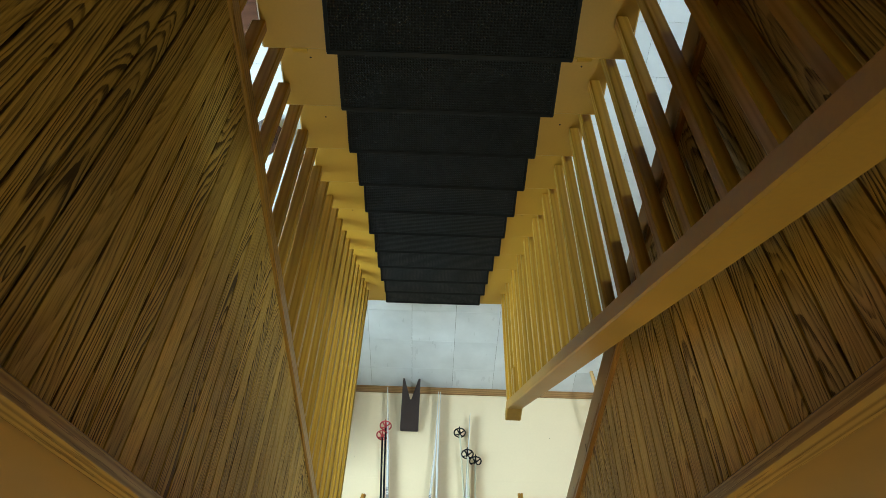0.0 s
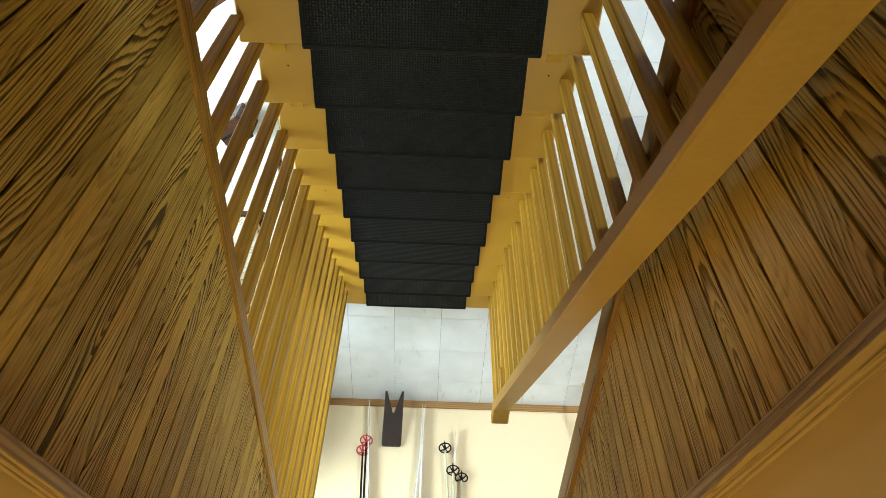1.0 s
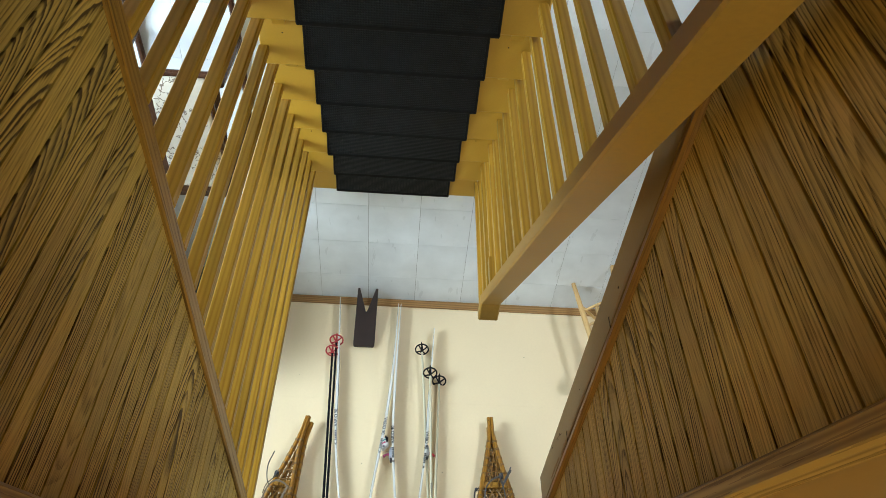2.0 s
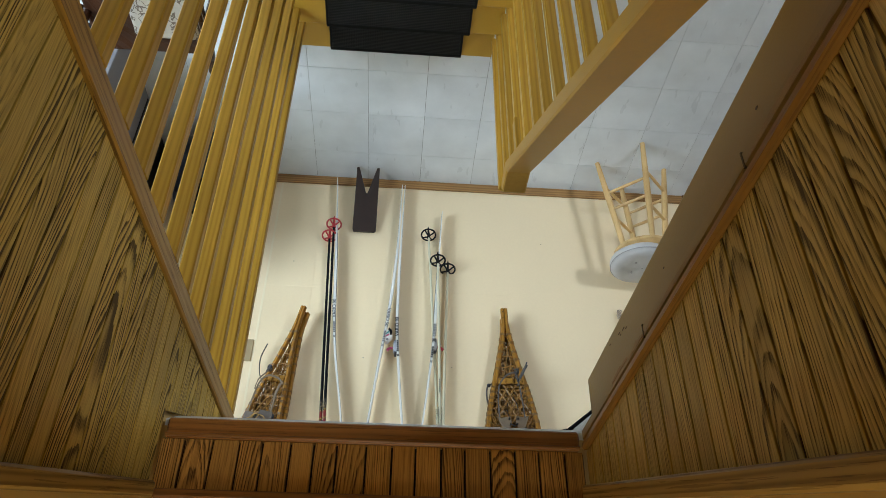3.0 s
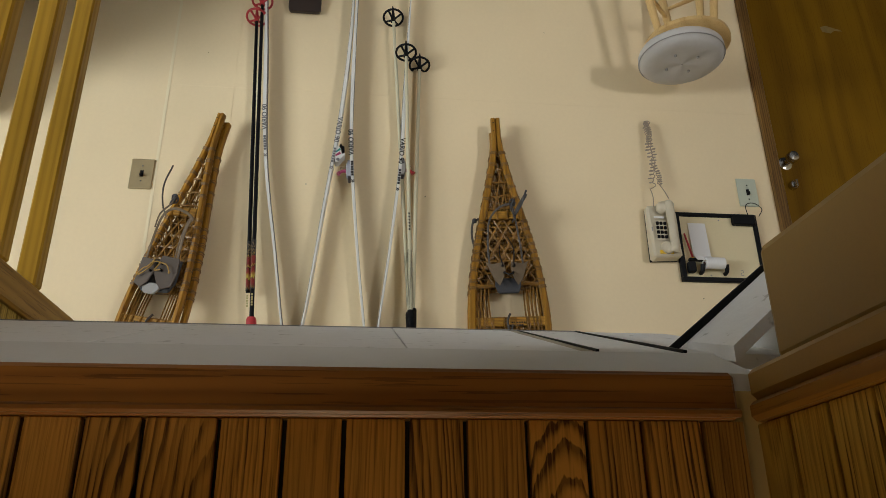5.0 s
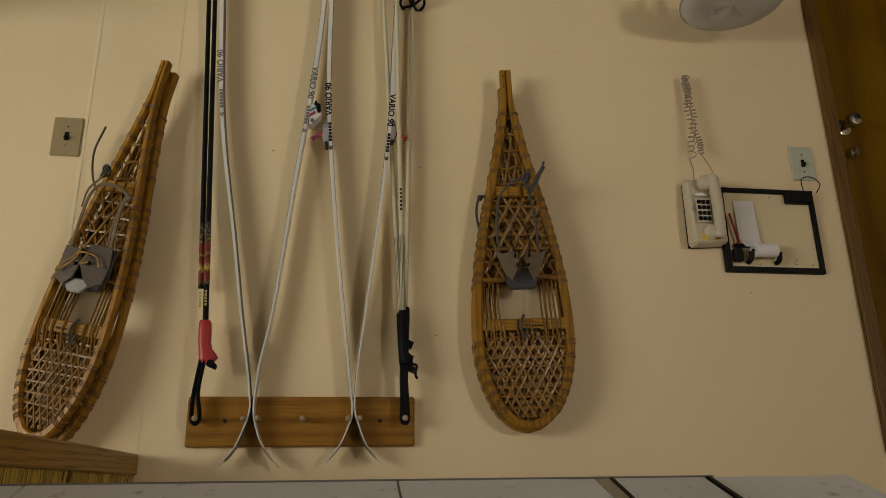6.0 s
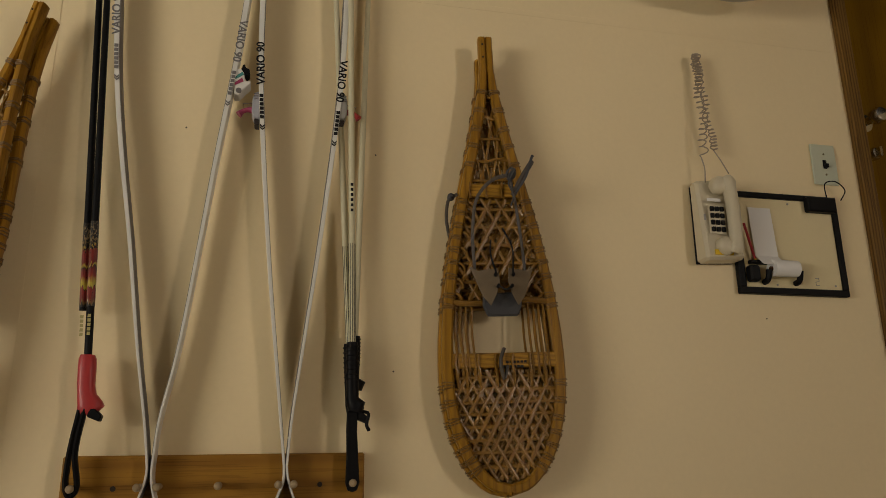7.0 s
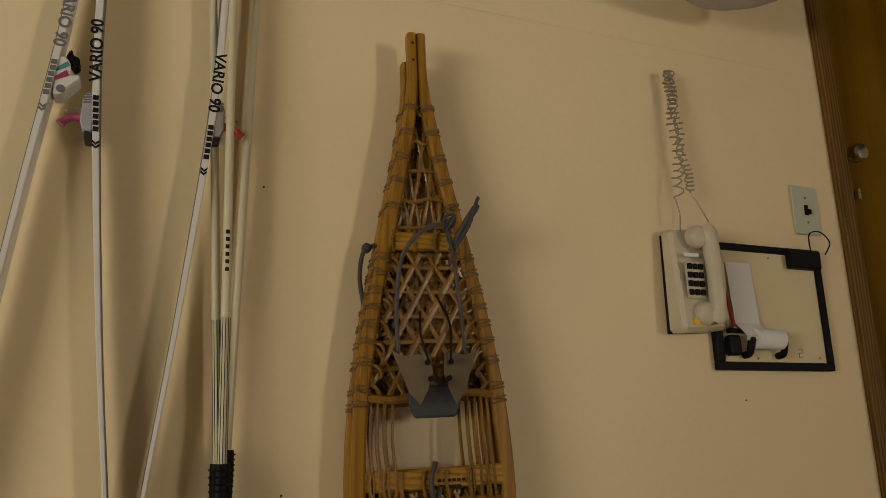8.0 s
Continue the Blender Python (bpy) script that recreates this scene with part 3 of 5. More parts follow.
part("ceiling_panel", soffit_tile(-0.283, -0.148, SLOPE[1:]), CEILTILE, soffit)
part("sagging_panel", soffit_tile(-0.38, -0.176, ((-1.86, 2.312), (-1.76, 2.280)), 0.175, 0.006), CEILTILE, soffit, "sagging grey ceiling tile with a dark edge")
part("edge_strip", tube([(-0.158, -1.758, 2.283), (-0.38, -1.758, 2.105)], 0.006, 4), BLACK, soffit)
part("edge_strip", tube([(-0.052, -1.82, 2.3025), (-0.052, -1.451, 2.175)], 0.0022, 4), BLACK, soffit)
part("edge_strip", tube([(-0.144, -1.82, 2.3025), (-0.144, -1.451, 2.175)], 0.003, 4), BLACK, soffit)
part("edge_strip", tube([(-0.15, -1.449, 2.1735), (0.712, -1.449, 2.1735)], 0.0016, 4), GREYEDGE, soffit)
part("edge_strip", tube([(-0.045, -1.451, 2.1735), (-0.012, -1.451, 2.1735)], 0.0014, 4), GREYEDGE, soffit)

# ---- the staircase ----
stairs = thing("staircase", (0.3, -1.2, 0.0), "steep yellow painted wooden staircase between slatted screens", "staircase")
for i in range(1, 16):
    y, z, cx = nose_y(i), tread_z(i) - 0.006, stair_x(nose_y(i))
    part("tread", box(cx - 0.4375, 0.751 + 0.0095 * (y - FIRST_Y), y - RUN - 0.004, y, z - 0.036, z, 0.004), TREAD, stairs)
    low = 0.0 if i == 1 else tread_z(i - 1) - 0.006
    part("riser", box(cx - 0.40, cx + 0.40, y - 0.045, y - 0.027, low, z - 0.036), TREAD, stairs)
for off in (-0.40, 0.36):
    pts = [(nose_y(1) - 0.05, 0.0), (nose_y(1) - 0.05, 0.16), (nose_y(15) - 0.1, tread_z(15) - 0.06), (nose_y(15) - 0.1, tread_z(15) - 0.36), (nose_y(1) - 0.36, 0.0)]
    part("stringer", prism([(p, q) for p, q in pts], "x", 0.29 + off, 0.33 + off), TREAD, stairs)
for i in (1, 3, 5, 6, 8, 9, 10, 11, 12):
    for s in (-0.36, 0.37):
        y, z, cx = nose_y(i), tread_z(i) - 0.0058, stair_x(nose_y(i))
        part("nail_head", lathe([(0.0028, 0.0), (0.0028, 0.0004)], (cx + s, y - 0.12 - 0.03 * (i % 3), z), sides=6), GROOVE, stairs)

for i in range(1, 16):
    y, z, cx = nose_y(i), tread_z(i), stair_x(nose_y(i))
    prof = [(y - 0.243, z - 0.0055), (y + 0.0005, z - 0.0055), (y + 0.0005, z - 0.030), (y + 0.006, z - 0.030), (y + 0.006, z - 0.004), (y + 0.002, z), (y - 0.243, z)]
    dx = 0.004 * math.sin(i * 2.3)
    m = solo("stair_mat", prism([(p, q) for p, q in prof], "x", cx - 0.3 + dx, cx + 0.3 + dx), RUBBER,
             "black ribbed rubber mat on a stair tread", "mat", "stair tread mats", at=(cx, y, z))
    for e in (-0.298, 0.29):
        part("edge_rib", box(cx + e + dx, cx + e + 0.008 + dx, y - 0.242, y - 0.006, z - 0.001, z + 0.0022), BLACK, m)
    # black strip on the front lip draws the shadow line between steps
    part("shadow_line", box(cx - 0.2985 + dx, cx + 0.2985 + dx, y - 0.0055, y + 0.0075, z - 0.010, z + 0.0014, 0.0015), BLACK, m, "smooth black strip drawn as the shadow line along the front lip")

screen = thing("slat_screen", (0.74, -2.6, 0.3), "floor-to-beam screen of varnished wooden slats beside the stairs", "screen")
balustrade = thing("balustrade", (-0.13, -2.6, 0.3), "varnished wooden slats under a sloping tan handrail", "balustrade")


def slat(parent, x0, x1, y, z0, z1, lean=0.0):
    b = box(x0, x1, y - 0.0230, y + 0.0070, z0, z1, 0.003)
    if lean:
        for v in b.verts:
            v.co.y += lean if v.co.z > (z0 + z1) / 2 else 0
    return part("slat", b, SLAT, parent)


for i in range(1, 15):
    for y in (nose_y(i) - 0.105, nose_y(i + 1) + 0.0235):
        z0 = tread_z(i) - 0.005
        lean = 0.003 * math.sin(i * 5 + y * 9)
        if z0 < 1.95 and y < -1.3:
            slat(screen, 0.7085, 0.7415, y + 0.054, z0, 2.0845, lean)
        slat(balustrade, -0.141, -0.113, y + 0.015, z0, rail_z(y + 0.015) - 0.056, lean)
rail = prism([(-5.15, rail_z(-5.15)), (-5.15, rail_z(-5.15) - 0.046), (-1.76, rail_z(-1.76) - 0.046), (-1.668, rail_z(-1.76) - 0.046 + 0.004), (-1.660, rail_z(-1.76) - 0.03),
              (-1.668, rail_z(-1.76) + 0.002), (-1.76, rail_z(-1.76))], "x", -0.122, -0.05, 0.004)
part("handrail", rail, RAIL, balustrade, "tan painted flat handrail with a level end")
part("newel_cleat", box(-0.115, -0.098, -1.70, -1.66, rail_z(-1.76) - 0.30, rail_z(-1.76) - 0.045, 0.002), SLAT, balustrade)

# ---- oak panelling boards, trims, and the floor tiles piece by piece ----
rng = random.Random(5)
panel_w = thing("panelling_west", (PANEL_L, -2.5, 2.39), "oak board panelling with dark grooves on the stairwell side", "panelling", kind=STRUCT)
panel_e = thing("panelling_east", (PANEL_R, -2.5, 2.14), "oak board panelling with dark grooves on the stairwell side", "panelling", kind=STRUCT)
panel_h = thing("panelling_header", (0.28, HEAD_Y, 2.39), "reddish oak board panelling across the stair header", "panelling", kind=STRUCT)


FOOT_W, FOOT_E = 2.455, 2.473


def under_soffit(y):
    return 2.172 + 0.343 * max(0.0, -1.45 - y)


def board(parent, x0, x1, y0, y1, z0, material, cap=None):
    foot = FOOT_E if parent is panel_e else FOOT_W
    za, zb = (panel_top(y0, foot), panel_top(y1, foot)) if cap is None else (cap(y0), cap(y1))
    part("board", prism([(y0, z0), (y1, z0), (y1, zb), (y0, za)], "x", x0, x1, 0.0007), material, parent)


y = HEAD_Y - 0.014
while y > -5.8:
    w = rng.choice((0.047, 0.050, 0.053, 0.049, 0.051))
    board(panel_w, PANEL_L - 0.0125, PANEL_L, y - w + 0.0040, y, 2.391, OAK_SIDE)
    y -= w
y = HEAD_Y - 0.014
while y > -5.8:
    w = rng.choice((0.047, 0.051, 0.054, 0.050, 0.057))
    board(panel_e, PANEL_R, PANEL_R + 0.0125, y - w + 0.0040, y, 2.138, OAK_NARROW)
    y -= w
y = -0.006
while y > HEAD_Y:
    w = rng.choice((0.047, 0.051, 0.054, 0.050, 0.057))
    board(panel_e, PANEL_R, PANEL_R + 0.0125, max(y - w + 0.0045, HEAD_Y - 0.012), y, 2.138, OAK_NARROW, under_soffit)
    y -= w
edges = [0.716, 0.666, 0.610, 0.556, 0.509, 0.452, 0.405, 0.358, 0.298, 0.245, 0.196, 0.143, 0.094, 0.041, -0.011, -0.061, -0.116, -0.156]
for a, b in zip(edges, edges[1:]):
    part("board", box(b + 0.0042, a, HEAD_Y, HEAD_Y + 0.0115, 2.386, 2.489, 0.0007), OAK_HEAD, panel_h)
part("groove_backing", box(-0.1728, -0.1697, -5.8, HEAD_Y - 0.012, 2.389, 2.452), GROOVE, panel_w)
b = prism([(-5.8, 2.39), (HEAD_Y - 0.012, 2.39), (HEAD_Y - 0.012, panel_top(HEAD_Y) - 0.004), (-5.8, panel_top(-5.8) - 0.004)], "x", -0.1728, -0.1697)
part("groove_backing", b, GROOVE, panel_w)
b = prism([(-5.8, 2.13), (-0.003, 2.13), (-0.003, 2.166), (-1.46, 2.166), (HEAD_Y - 0.012, 2.31), (HEAD_Y - 0.012, panel_top(HEAD_Y, FOOT_E) - 0.004), (-5.8, panel_top(-5.8, FOOT_E) - 0.004)], "x", 0.7302, 0.7318)
part("groove_backing", b, GROOVE, panel_e)
part("groove_backing", box(-0.156, 0.716, HEAD_Y + 0.0118, HEAD_Y + 0.0138, 2.386, 2.489), GROOVE, panel_h)
part("painted_trim", box(-0.1725, -0.1485, -5.8, HEAD_Y - 0.0225, 2.3455, 2.3725, 0.005), FASCIA, panel_w, "tan painted lower strip, chipped along its edge")
part("trim", box(-0.1725, -0.1460, -5.8, HEAD_Y - 0.0225, 2.3735, 2.3905, 0.004), FASCIA_TRIM, panel_w)
part("trim", box(0.7085, 0.7315, -5.8, -0.004, 2.0835, 2.1375, 0.004), OAK_TRIM_Y, panel_e)
part("trim", box(-0.1462, 0.7083, HEAD_Y - 0.0085, HEAD_Y + 0.0115, 2.3435, 2.3855, 0.004), OAK_TRIM_X, panel_h)
part("bead", tube([(-0.1460, HEAD_Y - 0.0075, 2.3800), (0.2800, HEAD_Y - 0.0075, 2.3800), (0.7080, HEAD_Y - 0.0075, 2.3800)], 0.0042, 8), OAK_TRIM_X, panel_h)
part("trim", box(-0.1462, 0.7083, HEAD_Y - 0.0085, HEAD_Y + 0.0115, 2.4895, 2.508, 0.004), OAK_TRIM_X, panel_h)
for parent, x0, x1, foot in ((panel_w, -0.1725, -0.138, FOOT_W), (panel_e, 0.700, 0.7315, FOOT_E)):
    t0, t1 = panel_top(HEAD_Y - 0.02, foot) + 0.001, panel_top(-5.8, foot) + 0.001
    part("trim", prism([(HEAD_Y - 0.02, t0), (-5.8, t1), (-5.8, t1 + 0.032), (HEAD_Y - 0.02, t0 + 0.032)], "x", x0, x1, 0.005), OAK_TRIM_SLOPE, parent)

T = 0.3048
xs = [0.461 + T * k for k in range(-7, 12)]
ys = [-0.536 + T * k for k in range(-19, 3)]
tile_mesh = None
far = bmesh.new()
for a in xs:
    for c in ys:
        x0, x1, y0, y1 = max(a, -1.544), min(a + T, EAST), max(c, SOUTH), min(c + T, -0.001)
        if x1 - x0 < 0.02 or y1 - y0 < 0.02:
            continue
        g = 0.0008
        if x0 < 2.4 and y1 > -4.3:
            whole = abs(x1 - x0 - T) < 1e-6 and abs(y1 - y0 - T) < 1e-6
            if whole and tile_mesh:
                ob = new("tile", tile_mesh)
                ob.parent = floor
            else:
                ob = part("tile", box(x0 + g - (x0 + x1) / 2, x1 - g - (x0 + x1) / 2, y0 + g - (y0 + y1) / 2, y1 - g - (y0 + y1) / 2, -0.003, 0.0, 0.0004), TILE, floor)
                if whole:
                    tile_mesh = ob.data
            ob.location = ((x0 + x1) / 2, (y0 + y1) / 2, 0.0002 * math.sin(a * 7 + c * 11))
        else:
            box(x0 + g, x1 - g, y0 + g, y1 - g, -0.003, 0.0, bm=far)
ob = part("tiles", far, TILE, floor)
ob["kind"] = "stuff"

# ---- the entry door, its casing and mats ----
casing = thing("door_casing", (-1.97, 0.0, 0.0), "oak door casing round the entry door", "door frame", kind=STRUCT)
part("jamb", box(-1.492, -1.447, -0.02, 0.012, 0.0, 2.10, 0.004), OAK_JAMB, casing)
part("jamb", box(-2.50, -2.434, -0.02, 0.012, 0.0, 2.10, 0.004), OAK_JAMB, casing)
part("head", box(-2.434, -1.492, -0.02, 0.012, 2.035, 2.10, 0.004), OAK_JAMB, casing)
part("reveal", box(-1.5045, -1.4795, 0.013, 0.14, 0.0, 2.06), OAK_JAMB, casing)
part("reveal", box(-2.4395, -2.415, 0.013, 0.14, 0.0, 2.06), OAK_JAMB, casing)
part("stop", box(-1.519, -1.505, 0.045, 0.078, 0.025, 2.03, 0.002), OAK_JAMB, casing)
door = thing("door_1", (-1.97, 0.1, 0.02), "closed brown stained flush wooden entry door", "door", kind=STRUCT)
part("leaf", box(-2.412, -1.5065, 0.08, 0.122, 0.025, 2.03, 0.002), DOORWOOD, door)
smear = prism([(-1.900, 0.222), (-1.925, 0.210), (-1.95, 0.218), (-1.99, 0.228), (-2.005, 0.236), (-1.965, 0.236), (-1.945, 0.252), (-1.905, 0.246)], "y", 0.0786, 0.0801)
part("smear", smear, plain("dried_smear", (0.24, 0.16, 0.05), 0.8, vary=0.5, scale=60), door)
for x, z, r, name, m in ((-1.578, 0.964, 0.026, "knob", CHROME), (-1.592, 1.068, 0.02, "deadbolt", CHROME)):
    rose = part(name, lathe([(r * 1.15, 0.08), (r * 1.15, 0.074), (r * 0.5, 0.068), (r * 0.45, 0.04), (r * 0.95, 0.03), (r, 0.015), (r * 0.8, 0.003), (r * 0.3, 0.0)] if name == "knob"
                            else [(r, 0.08), (r, 0.066), (r * 0.8, 0.058), (r * 0.3, 0.057)], (x, 0.0, z), "y", 20), m, door)
    smooth(rose, 50)
    if name == "deadbolt":
        part("thumb_turn", box(x - 0.005, x + 0.005, 0.04, 0.058, z - 0.016, z + 0.016, 0.003), m, rose)
solo("threshold", box(-2.412, -1.5055, 0.02, 0.13, 0.002, 0.022, 0.003), GREYTOP, "worn grey metal door threshold", "threshold", kind=STRUCT)
solo("door_mat", box(-2.35, -1.578, -0.86, -0.45, 0.002, 0.014, 0.003), BLACKMAT, "black rubber door mat on the dark entry floor", "mat")

# ---- wall switches ----


def switch(x, z, w, h, material, label, tilt=0.0):
    s = thing("light_switch", (x, 0.0, z), label, "light switch")
    part("plate", box(x - w / 2, x + w / 2, -0.007, -0.0005, z - h / 2, z + h / 2, 0.003), material, s)
    part("slot", box(x - 0.006, x + 0.006, -0.0078, -0.0065, z - 0.013, z + 0.013), BLACK, s)
    lever = box(x - 0.0045, x + 0.0045, -0.019, -0.006, z + 0.0, z + 0.012, 0.0015)
    part("toggle", lever, BLACK, s)
    for dz in (-0.031, 0.031):
        part("screw", lathe([(0.0032, -0.0085), (0.0032, -0.006)], (x, 0.0, z + dz), "y", 8), CHROME, s)
    return s


switch(1.008, 1.178, 0.083, 0.124, BRONZE, "tarnished beige toggle switch plate on the cream wall")
switch(-1.336, 1.152, 0.083, 0.124, MINT, "pale green toggle switch plate beside the door")

# ---- pegboard ----
PEGWOOD = wood("worn_peg_birch", (0.40, 0.30, 0.19), (0.30, 0.21, 0.12), "y", 60, 8, 0.5, 0.5)
PEGS = (0.564, 0.441, 0.404, 0.286, 0.166, 0.135, 0.012)
pegboard = thing("pegboard", (0.288, 0.0, 1.935), "varnished pine peg rail with turned pegs on the wall", "peg rail")
part("board", box(-0.018, 0.593, -0.02, -0.0005, 1.935, 2.068, 0.004), PINE, pegboard)
for x in PEGS:
    p = part("peg", lathe([(0.0068, -0.018), (0.0055, -0.034), (0.0055, -0.05), (0.0078, -0.059), (0.0084, -0.066), (0.0070, -0.073), (0.0035, -0.0755)], (x, 0, 1.997), "y", 9), PEGWOOD, pegboard)
    smooth(p, 50)
for x in (0.493, 0.078):
    part("screw_hole", lathe([(0.0055, -0.0212), (0.0055, -0.019)], (x, 0, 2.0), "y", 10), GROOVE, pegboard)

# ---- skis ----


def bar(name, z0, z1, x, w, y, material, parent):
    """A plain printed bar in place of a word."""
    return part(name, box(x - w / 2, x + w / 2, y - 0.0006, y, z0, z1), material, parent)


def ski(curve, tip, side, text_z, ink, label, up):
    """A narrow cross-country ski standing on its edge; side: where its top sheet faces along x."""
    pts = spline([(x, 0, z) for x, z in curve], 8)
    tips = spline([(x, 0, z) for x, z in [curve[-2], curve[-1], *tip]], 6)[6:]
    pts = pts[:-1] + tips
    n = len(pts)
    z_end = pts[-1].z
    b = bmesh.new()
    rings = []
    for k, p in enumerate(pts):
        d = (pts[min(k + 1, n - 1)] - pts[max(k - 1, 0)]).normalized()
        s = Vector((d.z, 0, -d.x))
        far = (p.z - pts[0].z) / (z_end - pts[0].z)
        thick = 0.0017 + 0.0058 * min(1.0, far * 3.0) * min(1.0, max(0.0, (1 - far) * 1.35))
        wide = 0.0225 + 0.002 * abs(far - 0.5)
        if far > 0.96:
            wide *= max(0.28, 1 - ((far - 0.96) / 0.04) ** 2 * 0.72)
        c = Vector((p.x, -0.0275 - 0.012, p.z))
        rings.append([b.verts.new(c + s * a * thick + Vector((0, w * wide, 0))) for a, w in ((-1, -1), (1, -1), (1, 1), (-1, 1))])
    for a, c in zip(rings, rings[1:]):
        for i in range(4):
            j = (i + 1) % 4
            b.faces.new((a[i], a[j], c[j], c[i]))
    b.faces.new(rings[0])
    b.faces.new(rings[-1])
    bmesh.ops.recalc_face_normals(b, faces=b.faces[:])
    bmesh.ops.bevel(b, geom=[e for e in b.edges if abs((e.verts[0].co - e.verts[1].co).normalized().z) > 0.5], offset=0.0012, segments=1, affect="EDGES")
    sole = bmesh.new()
    rows = []
    for k, p in enumerate(pts[:-2]):
        d = (pts[min(k + 1, n - 1)] - pts[max(k - 1, 0)]).normalized()
        s = Vector((d.z, 0, -d.x))
        far = (p.z - pts[0].z) / (z_end - pts[0].z)
        thick = 0.0017 + 0.0058 * min(1.0, far * 3.0) * min(1.0, max(0.0, (1 - far) * 1.35))
        c = Vector((p.x, -0.0395, p.z))
        rows.append([sole.verts.new(c - s * side * (thick + e) + Vector((0, w * 0.0222, 0))) for e, w in ((-0.0002, -1), (0.0007, -1), (0.0007, 1), (-0.0002, 1))])
    for a, c in zip(rows, rows[1:]):
        for i in range(4):
            j = (i + 1) % 4
            sole.faces.new((a[i], a[j], c[j], c[i]))
    sole.faces.new(rows[0])
    sole.faces.new(rows[-1])
    bmesh.ops.recalc_face_normals(sole, faces=sole.faces[:])
    th = thing("ski", (curve[0][0], -0.03, curve[0][1]), label, "ski", "white cross-country skis")
    smooth(part("body", b, SKIWHITE, th), 30)
    part("sole", sole, GREYINK, th, "grey running base")

    def at(z):
        k = min(range(n), key=lambda q: abs(pts[q].z - z))
        d = (pts[min(k + 1, n - 1)] - pts[max(k - 1, 0)]).normalized()
        return pts[k].x + (z - pts[k].z) * d.x / max(d.z, 0.1), math.degrees(math.atan2(d.x, d.z))

    x, a = at(text_z)
    m = Matrix.Translation((x, -0.0633, text_z)) @ pose(0, 0, 0, 0, a, 0) @ pose(0, 0, 0, 90, 0, 0) @ pose(0, 0, 0, 0, 0, 90 if up else -90)
    letters("VARIO 90", 0.0265, m, ink, th)
    for k in range(6):
        z = text_z + 0.080 + 0.0108 * k
        xx, _ = at(z)
        bar("maker_mark", z, z + 0.0082, xx, 0.0088, -0.0634, ink, th)
    for k in (0, 1):
        z = text_z + 0.156 + 0.0062 * k
        xx, _ = at(z)
        part("emblem", prism([(xx - 0.0052, z), (xx, z + 0.0052), (xx + 0.0052, z), (xx + 0.0052, z + 0.0042), (xx, z + 0.0088), (xx - 0.0052, z + 0.0042)], "y", -0.0634, -0.0625), ink, th)
    return th, at


SKI1 = ((0.641, 0.05), (0.603, 0.55), (0.564, 1.09), (0.499, 1.50), (0.465, 1.718), (0.438, 1.87), (0.4255, 1.96))
SKI2 = ((0.2585, 0.08), (0.268, 0.55), (0.296, 0.95), (0.335, 1.284), (0.380, 1.69), (0.409, 1.86), (0.4165, 1.96))
SKI3 = ((0.2425, 0.08), (0.251, 0.55), (0.251, 0.95), (0.2375, 1.194), (0.2075, 1.513), (0.180, 1.75), (0.1555, 1.96))
SKI4 = ((0.022, 0.265), (0.045, 0.75), (0.058, 1.08), (0.091, 1.423), (0.124, 1.70), (0.143, 1.86), (0.1500, 1.96))
ski(SKI1, ((0.438, 2.02), (0.462, 2.075), (0.497, 2.118)), 1, 0.945, GREYINK, "white cross-country ski on the wall, tip held by pegs", False)
s2, at2 = ski(SKI2, ((0.407, 2.02), (0.383, 2.075), (0.345, 2.121)), -1, 0.985, GREYINK, "white cross-country ski with a white and magenta binding", True)
s3, at3 = ski(SKI3, ((0.166, 2.02), (0.190, 2.072), (0.226, 2.115)), 1, 1.038, INK, "white cross-country ski with a grey and red binding", False)
s4, at4 = ski(SKI4, ((0.135, 2.02), (0.112, 2.072), (0.076, 2.112)), -1, 1.065, INK, "white cross-country ski with a grey binding beside the poles", True)


def shaped(outline, x, z, way, y0, y1, bevel=0.002):
    """A block drawn as (out, up) pairs from a ski's top sheet, which stands out to the side way."""
    return prism([(x + way * (0.004 + 0.78 * (p - 0.004)), z + 0.76 * q) for p, q in outline], "y", y0, y1, bevel)


def striped_binding(parent, x, z, way):
    """A white toe binding with slanting teal and magenta stripes and a black lever below."""
    bd = part("binding", shaped([(0.004, 0.048), (0.020, 0.046), (0.036, 0.024), (0.052, 0.006), (0.050, -0.004), (0.036, 0.0), (0.030, -0.030), (0.020, -0.042), (0.004, -0.040)], x, z, way, -0.060, -0.020), SKIWHITE, parent)
    for c, m in ((-0.022, TEAL), (-0.002, PINK)):
        part("stripe", shaped([(0.006, c + 0.010), (0.0255, c - 0.008), (0.031, c + 0.004 if m is PINK else c + 0.001), (0.006, c + 0.019)], x, z, way, -0.0612, -0.0598, 0), m, bd)
    part("lever", shaped([(0.020, -0.040), (0.026, -0.060), (0.032, -0.062), (0.034, -0.050), (0.046, -0.046), (0.048, -0.030), (0.038, -0.020), (0.032, -0.030)], x, z, way, -0.056, -0.026), BLACK, bd)
    part("pivot", lathe([(0.0065, -0.062), (0.0065, -0.058)], (x + way * 0.015, 0, z + 0.026), "y", 12), GREYINK, bd)


